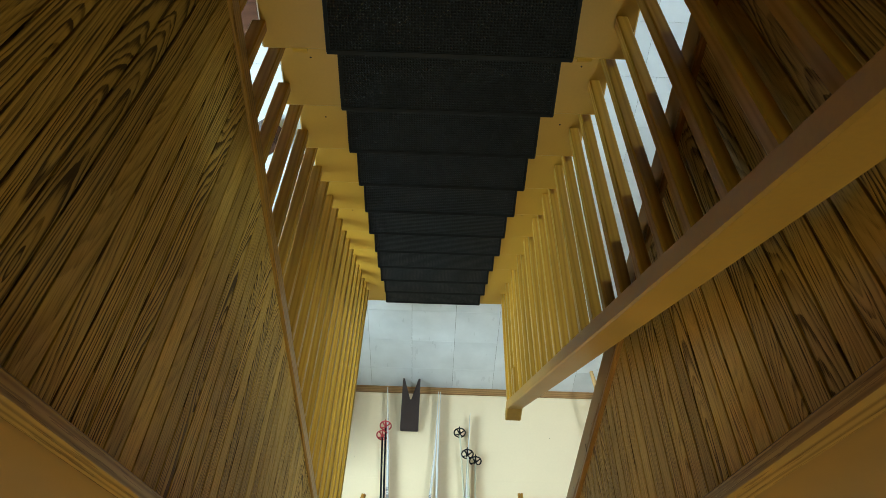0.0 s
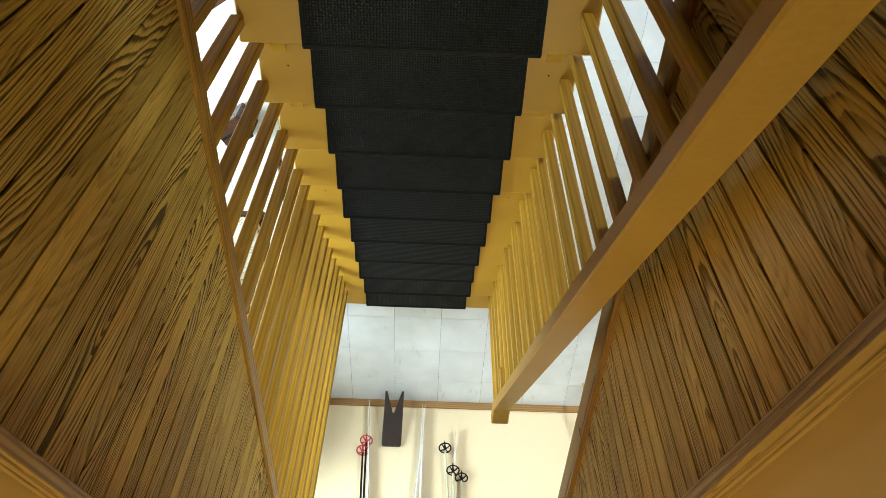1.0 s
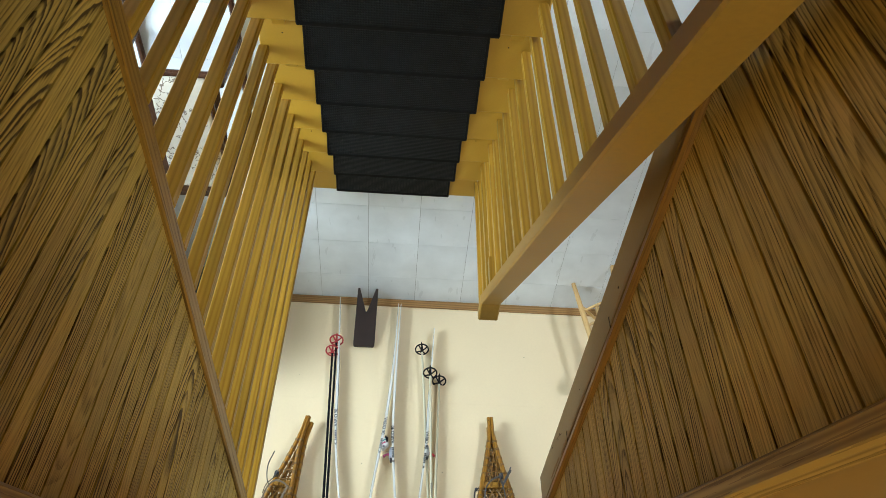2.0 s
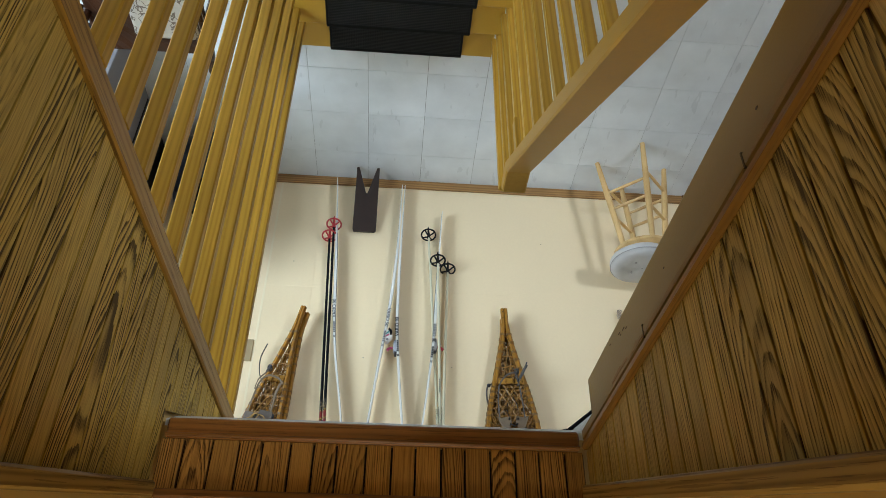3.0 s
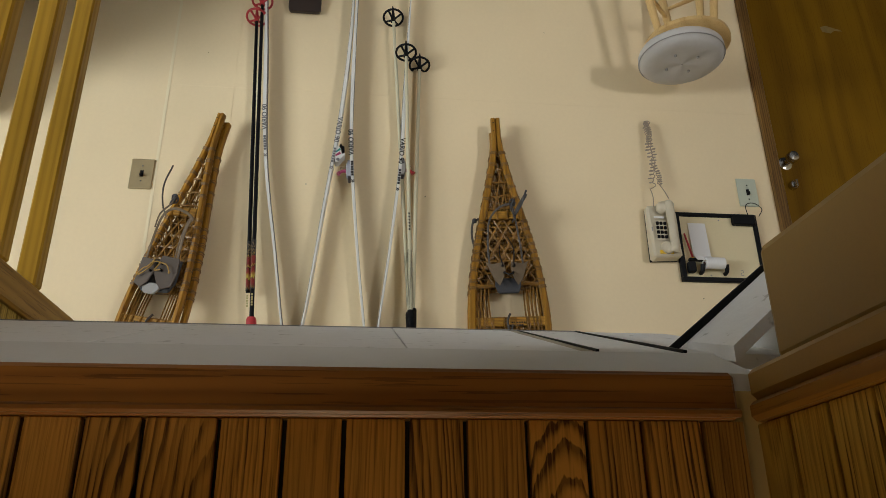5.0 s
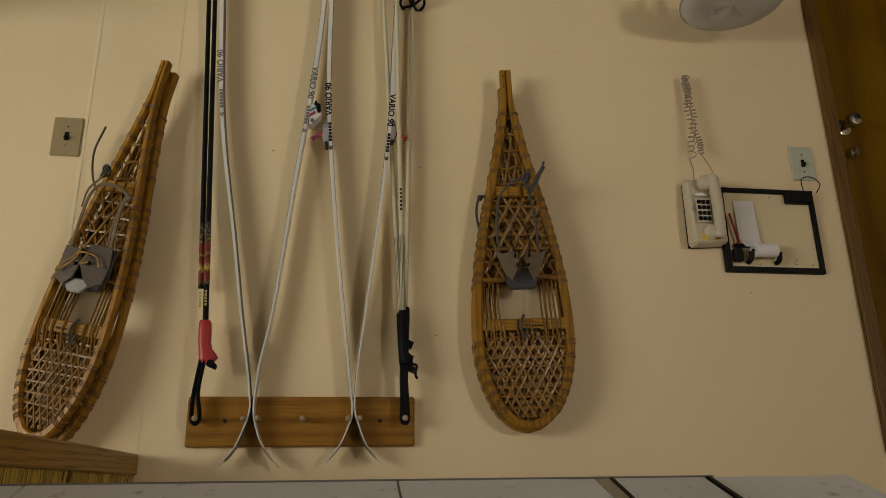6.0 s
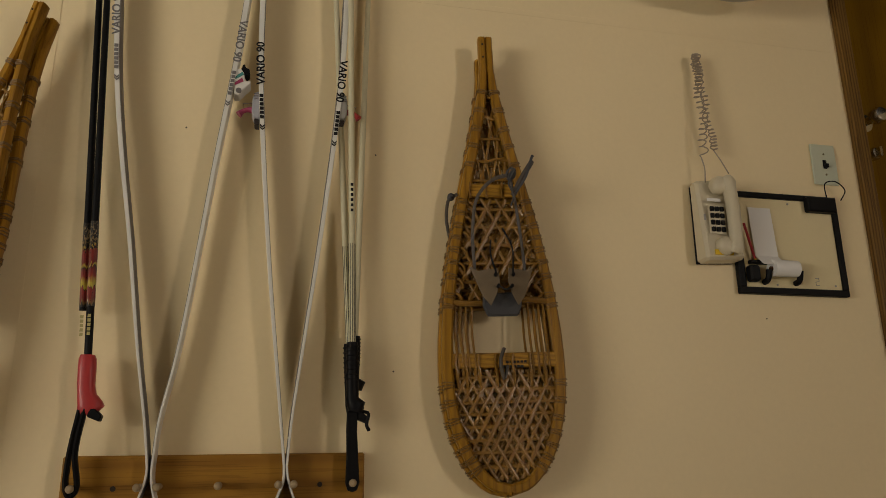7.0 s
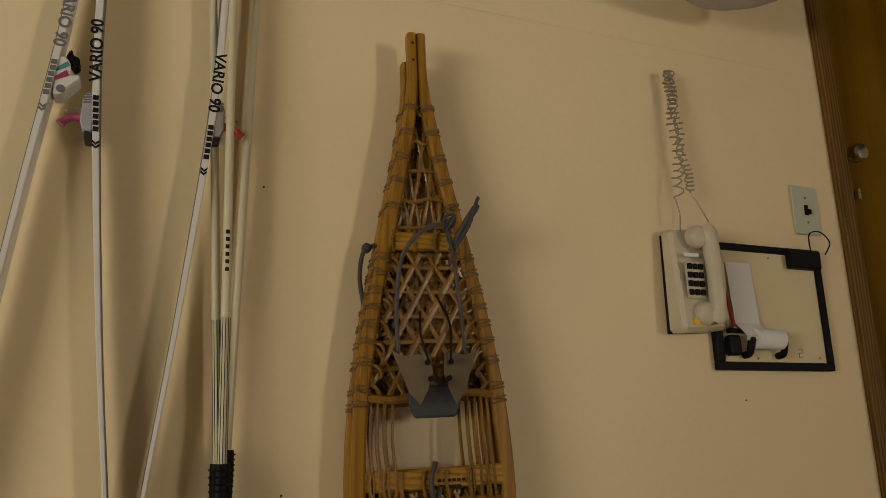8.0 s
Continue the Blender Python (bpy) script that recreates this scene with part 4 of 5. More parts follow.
def ribbed_binding(parent, x, z, way, block, lever):
    """A grey toe binding with ribs at its low end, a wire bail and a dog-bone lever."""
    bd = part("binding", shaped([(0.004, -0.052), (0.018, -0.050), (0.027, -0.030), (0.028, 0.018), (0.020, 0.036), (0.004, 0.038)], x, z, way, -0.060, -0.020), block, parent)
    for k in range(4):
        part("rib", shaped([(0.010, -0.046 + 0.006 * k), (0.024, -0.044 + 0.006 * k), (0.024, -0.0415 + 0.006 * k), (0.010, -0.0435 + 0.006 * k)], x, z, way, -0.0612, -0.0598, 0), GREYINK, bd)
    part("heel", shaped([(0.004, 0.038), (0.020, 0.036), (0.018, 0.056), (0.004, 0.058)], x, z, way, -0.056, -0.024), DARKPLASTIC, bd)
    lv = spline([(x + way * 0.020, -0.042, z + 0.002), (x + way * 0.033, -0.042, z + 0.002), (x + way * 0.045, -0.042, z + 0.008), (x + way * 0.052, -0.042, z + 0.016)], 5)
    n = len(lv)
    smooth(part("lever", tube(lv, [0.0082 - 0.003 * math.sin(math.pi * k / (n - 1)) for k in range(n)], 10, flat=1.4), lever, bd), 60)
    part("bail", tube([(x + way * 0.020, -0.058, z - 0.009), (x + way * 0.043, -0.058, z - 0.005), (x + way * 0.043, -0.024, z - 0.005), (x + way * 0.020, -0.024, z - 0.009)], 0.0013, 6), CHROME, bd)


DARKPLASTIC = plain("dark_brown_plastic", (0.03, 0.022, 0.022), 0.45)
striped_binding(s2, at2(1.085)[0], 1.087, -1)
ribbed_binding(s3, at3(1.150)[0], 1.150, 1, GREYPLASTIC, PINK)
ribbed_binding(s4, at4(1.15)[0], 1.135, -1, GREYTOP, RED)

# ---- ski poles ----


def ski_pole(foot, top, shaft, basket_m, grip_m, label, group, y=-0.05, basket_r=0.040, grip=0.12, strap=None, flame=False, bars=(), stripes=None):
    """A pole hung grip up: foot and top are (x, z) of the tip and of the grip's top."""
    (x0, z0), (x1, z1) = foot, top
    th = thing("ski_pole", (x0, y, z0), label, "ski pole", group)

    def on(z):
        k = (z - z0) / (z1 - z0)
        return Vector((x0 + (x1 - x0) * k, y, z))

    zg = z1 - grip
    smooth(part("shaft", tube([on(z0 + 0.05), on((z0 + zg) / 2), on(zg)], [0.0062, 0.0072, 0.0078], 10), shaft, th), 60)
    part("spike", tube([on(z0 + 0.004), on(z0 + 0.016), on(z0 + 0.055)], [0.0016, 0.0046, 0.0072], 8), basket_m or BLACK, th)
    c = on(z0 + 0.062)
    if basket_m:
        hoop = [c + Vector((math.cos(a) * basket_r, math.sin(a) * basket_r, math.sin(a) * 0.010)) for a in (2 * math.pi * k / 18 for k in range(18))]
        bk = part("basket", tube(hoop, 0.0046, 8, closed=True), basket_m, th)
        for k in range(4):
            a = math.pi * k / 2 + 0.6
            part("spoke", tube([c + Vector((0, 0, 0.012)), c + Vector((math.cos(a) * basket_r, math.sin(a) * basket_r, math.sin(a) * 0.010))], 0.0042, 6), basket_m, bk)
        part("hub", tube([c + Vector((0, 0, -0.006)), c + Vector((0, 0, 0.022))], [0.008, 0.011], 10), basket_m, bk)
    if grip_m is RED:
        # a slim flared grip with a hooked head, from which the strap runs up to the peg
        g = bmesh.new()
        rings = []
        for h, w, d, off in ((0.0, 0.0135, 0.0125, 0.0), (0.008, 0.0165, 0.0145, 0.0), (0.03, 0.0170, 0.0145, 0.0), (0.06, 0.0165, 0.0140, 0.0005), (0.078, 0.0175, 0.0145, -0.002),
                             (0.092, 0.0230, 0.0150, -0.008), (0.102, 0.0250, 0.0150, -0.011), (0.112, 0.0205, 0.0140, -0.006), (0.120, 0.0120, 0.0100, -0.002)):
            c = on(zg + h * grip / 0.12) + Vector((off, 0, 0))
            rings.append([g.verts.new(c + Vector((w * math.copysign(abs(math.cos(q)) ** 0.6, math.cos(q)), d * math.copysign(abs(math.sin(q)) ** 0.6, math.sin(q)), 0))) for q in (2 * math.pi * (k + 0.5) / 12 for k in range(12))])
        for r0, r1 in zip(rings, rings[1:]):
            for k in range(12):
                g.faces.new((r0[k], r0[(k + 1) % 12], r1[(k + 1) % 12], r1[k]))
        g.faces.new(list(reversed(rings[0])))
        g.faces.new(rings[-1])
        bmesh.ops.recalc_face_normals(g, faces=g.faces[:])
        smooth(part("grip", g, grip_m, th), 45)
    elif grip_m:
        g = [on(zg), on(zg + grip * 0.3), on(zg + grip * 0.65), on(zg + grip * 0.82), on(zg + grip * 0.9) + Vector((-0.008, 0, 0)), on(z1) + Vector((-0.006, 0, 0))]
        gr = smooth(part("grip", tube(g, [0.0120, 0.0135, 0.0135, 0.0140, 0.0205, 0.0145], 12, flat=0.85), grip_m, th), 50)
        for k in range(8):
            c = on(zg + grip * (0.06 + 0.068 * k))
            part("grip_rib", tube([c + Vector((0.0135 * math.cos(q), 0.0115 * math.sin(q), 0)) for q in (2 * math.pi * j / 12 for j in range(12))], 0.0016, 5, closed=True), grip_m, gr)
    if strap:
        sx, sz = strap
        gap = 0.0085
        if grip_m is RED:
            loop = spline([on(z1 - 0.01) + Vector((gap, -0.004, 0)), (sx + gap, -0.058, (z1 + sz) / 2), (sx + 0.0105, -0.056, sz - 0.006), (sx, -0.056, sz + 0.0140),
                           (sx - 0.0105, -0.056, sz - 0.006), (sx - gap * 0.2, -0.060, (z1 + sz) / 2), on(z1 - 0.012) + Vector((-0.001, -0.006, 0))], 6)
            part("wrist_strap", tube(loop, 0.0058, 6, flat=1.6), BLACK, th)
        else:
            band = [(x1 + 0.012, z1 - 0.03), (x1 - 0.011, z1 - 0.03), (x1 - 0.010, z1 + 0.03), (sx - 0.0115, sz - 0.05), (sx - 0.0150, sz), (sx - 0.010, sz + 0.0155),
                    (sx, sz + 0.0190), (sx + 0.010, sz + 0.0155), (sx + 0.0150, sz), (sx + 0.0135, sz - 0.05), (x1 + 0.013, z1 + 0.03)]
            part("wrist_strap", prism(band, "y", -0.060, -0.050, 0.002), BLACK, th)
        part("strap_end", prism([(x1 - 0.012, z1 - 0.020), (x1 - 0.034, z1 + 0.002), (x1 - 0.030, z1 + 0.014), (x1 - 0.006, z1 + 0.004)], "y", y - 0.014, y + 0.010, 0.002), BLACK, th)
        if grip_m is not RED:
            part("strap_end", tube(spline([(x1 - 0.020, y - 0.012, z1 - 0.012), (x1 - 0.034, y - 0.018, z1 - 0.006), (x1 - 0.030, y - 0.018, z1 + 0.016), (x1 - 0.036, y - 0.016, z1 + 0.030)], 4), 0.0042, 6, flat=0.5), BLACK, th)
    if flame:
        part("flame_print", tube([on(1.450), on(1.634)], 0.0083, 12), FLAME, th)
    for k in range(5) if stripes else ():
        a = radians(-160 + 35 * k)
        off = Vector((math.cos(a) * 0.0076, math.sin(a) * 0.0076, 0))
        part("pinstripe", tube([on(stripes[0]) + off, on(stripes[1]) + off], 0.0007, 4), INK, th)
    for z in bars:
        p = on(z)
        bar("print_mark", z, z + 0.0068, p.x, 0.0062, p.y - 0.0072, PALEYELLOW if flame else INK, th)
    return th


PALEYELLOW = plain("pale_yellow_print", (0.42, 0.35, 0.14), 0.5)
MARKS = tuple(1.651 + 0.0092 * k for k in range(5))
ski_pole((0.633, 0.333), (0.5525, 1.855), BLACK, RED, RED, "black ski pole with red grip, hung by its strap", "black ski poles", y=-0.058, strap=(0.564, 1.997), flame=True, bars=MARKS)
ski_pole((0.652, 0.402), (0.575, 1.76), BLACK, RED, None, "black ski pole with a red basket, hung behind its twin", "black ski poles", y=-0.040, flame=True, bars=MARKS)
ski_pole((0.101, 0.362), (0.014, 1.86), IVORY, BLACK, BLACK, "ivory ski pole with black grip and basket", "pale ski poles", y=-0.042, strap=(0.012, 1.997), grip=0.16, stripes=(1.475, 1.70))
ski_pole((0.046, 0.555), (0.016, 1.85), IVORY, BLACK, BLACK, "ivory ski pole with black grip and basket", "pale ski poles", y=-0.070, grip=0.15, bars=tuple(1.33 + 0.0125 * k for k in range(6)), stripes=(1.475, 1.70))
ski_pole((-0.014, 0.582), (0.012, 1.80), IVORY, BLACK, BLACK, "ivory ski pole with black grip, hung behind the others", "pale ski poles", y=-0.028, grip=0.12)

# ---- boot jack ----
jack = thing("boot_jack", (0.46, -0.06, 0.0), "dark worn wooden boot jack leaning against the baseboard", "boot jack")
b = prism([(-0.066, 0.40), (-0.066, 0.0), (-0.052, 0.0), (-0.004, 0.17), (0.004, 0.17), (0.052, 0.0), (0.066, 0.0), (0.066, 0.40), (0.060, 0.412), (-0.060, 0.412)], "y", -0.011, 0.011, 0.003)
bmesh.ops.rotate(b, verts=b.verts, cent=(0, 0, 0), matrix=Matrix.Rotation(radians(-12.5), 3, "X"))
bmesh.ops.translate(b, verts=b.verts, vec=(0.462, -0.105, 0.003))
part("board", b, plain("black_stained_wood", (0.027, 0.014, 0.010), 0.5, vary=0.6, scale=26, bump=0.3), jack)

# ---- snowshoes ----
DARKLEATHER = plain("dark_leather", (0.045, 0.045, 0.05), 0.7, vary=0.25, scale=22, bump=0.25)
PALELEATHER = plain("worn_grey_leather", (0.150, 0.106, 0.064), 0.85, vary=0.5, scale=34, bump=0.45)
CROSSBAR = wood("varnished_ash_bar", (0.40, 0.200, 0.030), (0.17, 0.075, 0.010), "x", 620, 12, 0.36, 0.6, pores=0.5)
POCKET = plain("slate_leather", (0.105, 0.082, 0.066), 0.8, vary=0.35, scale=24, bump=0.3)
STRAW = plain("straw_lace", (0.36, 0.21, 0.045), 0.6, vary=0.25, scale=60)
WRAP = plain("aged_rawhide_wrap", (0.165, 0.082, 0.020), 0.45, vary=0.3, scale=40, bump=0.3)
TAIL, MID, TOE, HALF = 0.09, 0.85, 1.110, 0.1318


def half_width(v):
    if v < TAIL:
        return 0.0088
    if v < MID:
        t = (v - TAIL) / (MID - TAIL)
        return 0.0088 + (HALF - 0.0088) * math.sin(math.pi / 2 * t) ** 1.45
    return HALF * math.sqrt(max(0.0, 1 - ((v - MID) / (TOE - MID)) ** 2))


def clipped(u0, v0, u1, v1, lo, hi, margin=0.012):
    """The stretches of a straight line that lie inside the frame between two crossbars."""
    n, runs, cur = 60, [], []
    for k in range(n + 1):
        u, v = u0 + (u1 - u0) * k / n, v0 + (v1 - v0) * k / n
        if lo <= v <= hi and abs(u) <= half_width(v) - margin:
            cur.append((u, v))
        else:
            if len(cur) > 2:
                runs.append((cur[0], cur[-1]))
            cur = []
    if len(cur) > 2:
        runs.append((cur[0], cur[-1]))
    return runs


def lacing(lo, hi, pitch, lean, radius, seed, rows=True, wild=0.003):
    """Rawhide webbing of crossing diagonals and rows between lo and hi: one bmesh a cord."""
    r = random.Random(seed)
    out = []
    span = (hi - lo)
    for k in range(-14, 15):
        for s in (-1, 1):
            u0 = k * pitch
            d = s * lean * span
            for (ua, va), (ub, vb) in clipped(u0 - d / 2 + r.uniform(-wild, wild), lo, u0 + d / 2 + r.uniform(-wild, wild), hi, lo, hi):
                m = ((ua + ub) / 2 + r.uniform(-wild, wild), (va + vb) / 2)
                out.append(tube([(ua, s * 0.0022, va), (m[0], -s * 0.0022, m[1]), (ub, s * 0.0022, vb)], radius * r.uniform(0.8, 1.2), 5, flat=0.6))
    v = lo + pitch * 0.6
    while rows and v < hi - pitch * 0.3:
        w = half_width(v) - 0.010
        if w > 0.02:
            out.append(tube([(-w, 0, v + r.uniform(-wild, wild)), (0, 0.002, v + r.uniform(-wild, wild)), (w, 0, v + r.uniform(-wild, wild))], radius, 5, flat=0.6))
        v += pitch * 1.12
    return out


def put(bm, m):
    bmesh.ops.transform(bm, matrix=m, verts=bm.verts)
    return bm


def snowshoe(m, label, full=True, curl=0.0, bind=0.0, lace=None, tail=0.0, pouch=False):
    """One bent-frame snowshoe hung tail down; m lays its own (u, depth, v) into the place."""
    th = thing("snowshoe", m @ Vector((0, 0, 0)), label, "snowshoe", "snowshoes on the wall")

    def add(name, bm, material, parent=th, lab=""):
        return part(name, put(bm, m), material, parent, lab)

    def fit_on(name, bm, material, parent=th, lab=""):
        return part(name, put(bm, m @ Matrix.Translation((0, 0, bind + 0.012)) @ Matrix.Diagonal((0.8, 1.0, 1.0, 1.0))), material, parent, lab)

    lace = lace or BLACK

    for s in (-1, 1):
        vs = [tail, tail + (TAIL - tail) * 0.55, TAIL, 0.14, 0.2, 0.28, 0.36, 0.44, 0.52, 0.6, 0.68, 0.76, 0.81, MID, 0.905, 0.955, 1.0, 1.04, 1.07, 1.092, 1.102, TOE]
        b = bmesh.new()
        rings = []
        for k, v in enumerate(vs):
            w = half_width(v) if v < TOE else 0.0
            a, c = vs[max(k - 1, 0)], vs[min(k + 1, len(vs) - 1)]
            d = Vector((half_width(c) - half_width(a) if c < TOE else -0.05, 0, c - a if c > a else 0.001)).normalized()
            nrm = Vector((d.z, 0, -d.x))
            o = Vector((w, -curl * max(0, (v - 0.8)) ** 2, v))
            hw, hd = 0.0092 + 0.0030 * min(1.0, max(0.0, (v - TAIL) / 0.10)), 0.0135
            ring = []
            for p, q in ((-1, -0.6), (-0.6, -1), (0.6, -1), (1, -0.6), (1, 0.6), (0.6, 1), (-0.6, 1), (-1, 0.6)):
                t = o + nrm * p * hw + Vector((0, q * hd, 0))
                ring.append(b.verts.new((s * max(t.x, 0.0), t.y, t.z)))
            rings.append(ring)
        for a, c in zip(rings, rings[1:]):
            for i in range(8):
                j = (i + 1) % 8
                b.faces.new((a[i], a[j], c[j], c[i]))
        b.faces.new(rings[0])
        bmesh.ops.recalc_face_normals(b, faces=b.faces[:])
        smooth(add("frame_side", b, ASH), 40)
    for v, t in ((0.415, 0.017), (0.826, 0.017)):
        w = half_width(v) - 0.006
        add("crossbar", box(-w, w, -0.010, 0.006, v - t, v + t, 0.003), CROSSBAR)
    for c in lacing(0.848, 1.088, 0.0250 if full else 0.0215, 0.577, 0.0040 if full else 0.0046, 3, wild=0.0022):
        add("lacing_cord", c, RAWHIDE)
    for c in lacing(0.435, 0.69, 0.0405 if full else 0.0200, 0.577, 0.0043 if full else 0.0062, 4):
        add("lacing_cord", c, RAWHIDE)
    for c in lacing(0.11, 0.40, 0.024, 0.17, 0.0030, 5, rows=False, wild=0.005):
        add("lacing_cord", c, RAWHIDE)
    for v in (0.165, 0.222, 0.279, 0.336, 0.388):
        w, j = half_width(v) - 0.008, 0.004 * math.sin(v * 90)
        add("lacing_cord", tube(spline([(-w, 0.0, v), (-w * 0.3, -0.004, v + j), (w * 0.4, -0.002, v - j), (w, 0.0, v + j)], 4), 0.0036, 6), RAWHIDE)
    for v in (0.452, 0.490, 0.528, 0.566, 0.604, 0.642, 0.676):
        for s in (-1, 1):
            w = half_width(v) - 0.010
            knot = spline([(s * w, -0.004, v - 0.008), (s * (w - 0.012), -0.010, v - 0.003), (s * (w - 0.020), -0.003, v + 0.010), (s * (w - 0.010), 0.004, v + 0.016), (s * w, -0.002, v + 0.010)], 4)
            add("side_knot", tube(knot, 0.0032, 6), RAWHIDE)
    w = half_width(0.69) - 0.008
    add("master_cord", tube(spline([(-w, -0.004, 0.69), (-0.06, -0.008, 0.686), (0.06, -0.008, 0.694), (w, -0.004, 0.69)], 5), 0.0075, 7), RAWHIDE)
    for u in (-0.104, -0.092, -0.080, -0.066, 0.066, 0.080, 0.093, 0.105):
        add("side_cord", tube(spline([(u, 0.002, 0.69), (u * 1.03 + 0.003, -0.003, 0.76), (u * 1.02, -0.010, 0.83), (u * 1.03, -0.004, 0.86)], 4), 0.0030, 5), RAWHIDE)
    for u in (-0.095, -0.06, -0.02, 0.02, 0.06, 0.09, 0.112):
        add("bar_wrap", tube([(u, -0.012, 0.812), (u + 0.003, -0.013, 0.832), (u - 0.002, -0.011, 0.852), (u - 0.004, 0.0, 0.885)], 0.0032, 5), RAWHIDE)
        if abs(u) < 0.07:
            add("bar_wrap", tube([(u, -0.012, 0.396), (u + 0.002, -0.012, 0.415), (u, -0.011, 0.436)], 0.0032, 5), RAWHIDE)
    for v in (0.155, 0.205, 0.255, 0.30, 0.35, 0.445, 0.475, 0.505, 0.535, 0.565, 0.595, 0.63, 0.675, 0.70, 0.88, 0.92, 0.96, 0.99, 1.02, 1.045, 1.065):
        for s in (-1, 1):
            w = half_width(v)
            dv = 0.01
            a = math.atan2(half_width(min(v + dv, TOE - 0.001)) - half_width(v - dv), 2 * dv) * s
            b = bmesh.new()
            for k in (-1, 0, 1):
                h, e = 0.0052 * k + 0.0011 * math.sin(v * 300 + k), 0.0018 * math.sin(v * 170 + s + 2 * k)
                loop = [(p * 0.0132, q * 0.0143, h + e * p) for p, q in ((-1, -0.62), (-0.62, -1), (0.62, -1), (1, -0.62), (1, 0.62), (0.62, 1), (-0.62, 1), (-1, 0.62))]
                tube(loop, 0.0017, 5, b, closed=True)
            bmesh.ops.rotate(b, verts=b.verts, cent=(0, 0, 0), matrix=Matrix.Rotation(a, 3, "Y"))
            bmesh.ops.translate(b, verts=b.verts, vec=(s * w, -curl * max(0, (v - 0.8)) ** 2, v))
            add("frame_wrap", b, WRAP)
    for v in (tail + 0.022, tail + 0.058) if full else (tail + 0.02,):
        add("rivet", lathe([(0.0026, -0.0146), (0.0026, -0.0128)], (0.009, 0, v), "y", 8), GROOVE)
    if pouch:
        # a folded leather pocket, its two flaps drawn together by a straw-coloured lace
        back = prism([(-0.088, 0.606), (0.092, 0.612), (0.098, 0.700), (0.060, 0.728), (-0.070, 0.722), (-0.092, 0.690)], "y", -0.026, -0.016, 0.004)
        bd = add("binding", back, DARKLEATHER, lab="grey leather pocket binding with straw-coloured laces")
        for outline in ([(0.096, 0.612), (0.020, 0.622), (0.004, 0.660), (0.020, 0.700), (0.052, 0.722), (0.094, 0.706)],
                        [(-0.010, 0.604), (-0.086, 0.606), (-0.096, 0.660), (-0.088, 0.706), (-0.050, 0.722), (-0.024, 0.704), (0.006, 0.664)]):
            fl = prism(outline, "y", -0.044, -0.038, 0.0015)
            for v in fl.verts:
                v.co.y -= 0.016 * (1 - min(1.0, abs(v.co.x) / 0.10)) - 0.004
            add("flap", fl, POCKET, bd)
        add("lining", prism([(0.050, 0.716), (0.022, 0.698), (-0.020, 0.700), (-0.040, 0.716), (-0.014, 0.738), (0.036, 0.736)], "y", -0.040, -0.028, 0.003), GREYTOP, bd, "pale grey lining")
        for p, q in ((0.026, 0.640), (0.020, 0.664), (-0.022, 0.634), (-0.030, 0.658)):
            add("eyelet", lathe([(0.0045, -0.062), (0.0045, -0.052)], (p, 0, q), "y", 8), BLACK, bd)
        for path in ([(0.026, -0.062, 0.640), (0.000, -0.068, 0.634), (-0.022, -0.062, 0.634), (-0.052, -0.060, 0.640), (-0.068, -0.056, 0.660)],
                     [(0.010, -0.068, 0.618), (0.014, -0.066, 0.645), (0.040, -0.062, 0.668), (0.072, -0.056, 0.684)],
                     [(0.006, -0.068, 0.622), (0.030, -0.064, 0.650), (0.058, -0.060, 0.662), (0.082, -0.056, 0.690)],
                     [(-0.022, -0.064, 0.634), (-0.012, -0.066, 0.652), (-0.004, -0.064, 0.664), (-0.030, -0.062, 0.658)]):
            add("lace", tube(spline(path, 5), 0.0024, 6), lace, bd)
        add("lace_end", lathe([(0.003, -0.060), (0.0055, -0.057), (0.003, -0.052)], (-0.070, 0, 0.662), "y", 8), lace, bd)
        for path, r in (([(0.086, -0.028, 0.615), (0.086, -0.034, 0.54), (0.070, -0.046, 0.462), (0.020, -0.058, 0.432), (-0.050, -0.056, 0.440), (-0.088, -0.046, 0.462)], 0.0058),
                        ([(-0.066, -0.030, 0.612), (-0.062, -0.036, 0.55), (-0.066, -0.044, 0.49), (-0.082, -0.046, 0.448)], 0.0070),
                        ([(-0.052, -0.030, 0.612), (-0.050, -0.036, 0.55), (-0.058, -0.044, 0.49), (-0.074, -0.048, 0.444)], 0.0034),
                        ([(0.092, -0.040, 0.500), (0.082, -0.050, 0.452), (0.040, -0.060, 0.418), (0.030, -0.056, 0.392)], 0.0040)):
            add("heel_strap", tube(spline(path, 6), r, 6, flat=0.4), PALELEATHER, bd)
        kn = bmesh.new()
        for k in range(3):
            tube([(0.034 + 0.015 * math.cos(a), -0.052 - 0.004 * k + 0.009 * math.sin(a + k), 0.396 + 0.012 * math.sin(a + 0.9 * k) + 0.006 * (k - 1)) for a in (2 * math.pi * q / 10 for q in range(10))], 0.0036, 6, kn, closed=True)
        add("knot", kn, DARKLEATHER, bd, "dark knotted thong")
        add("crossbar_tie", tube(spline([(-0.030, -0.014, 0.800), (-0.018, -0.024, 0.83), (-0.026, -0.016, 0.868), (-0.036, -0.014, 0.84)], 5), 0.0045, 6), LEATHER)
        for k in range(5):
            add("stamp_mark", box(0.010 + 0.0085 * k, 0.016 + 0.0085 * k, -0.0108, -0.0098, 0.828, 0.834), INK)
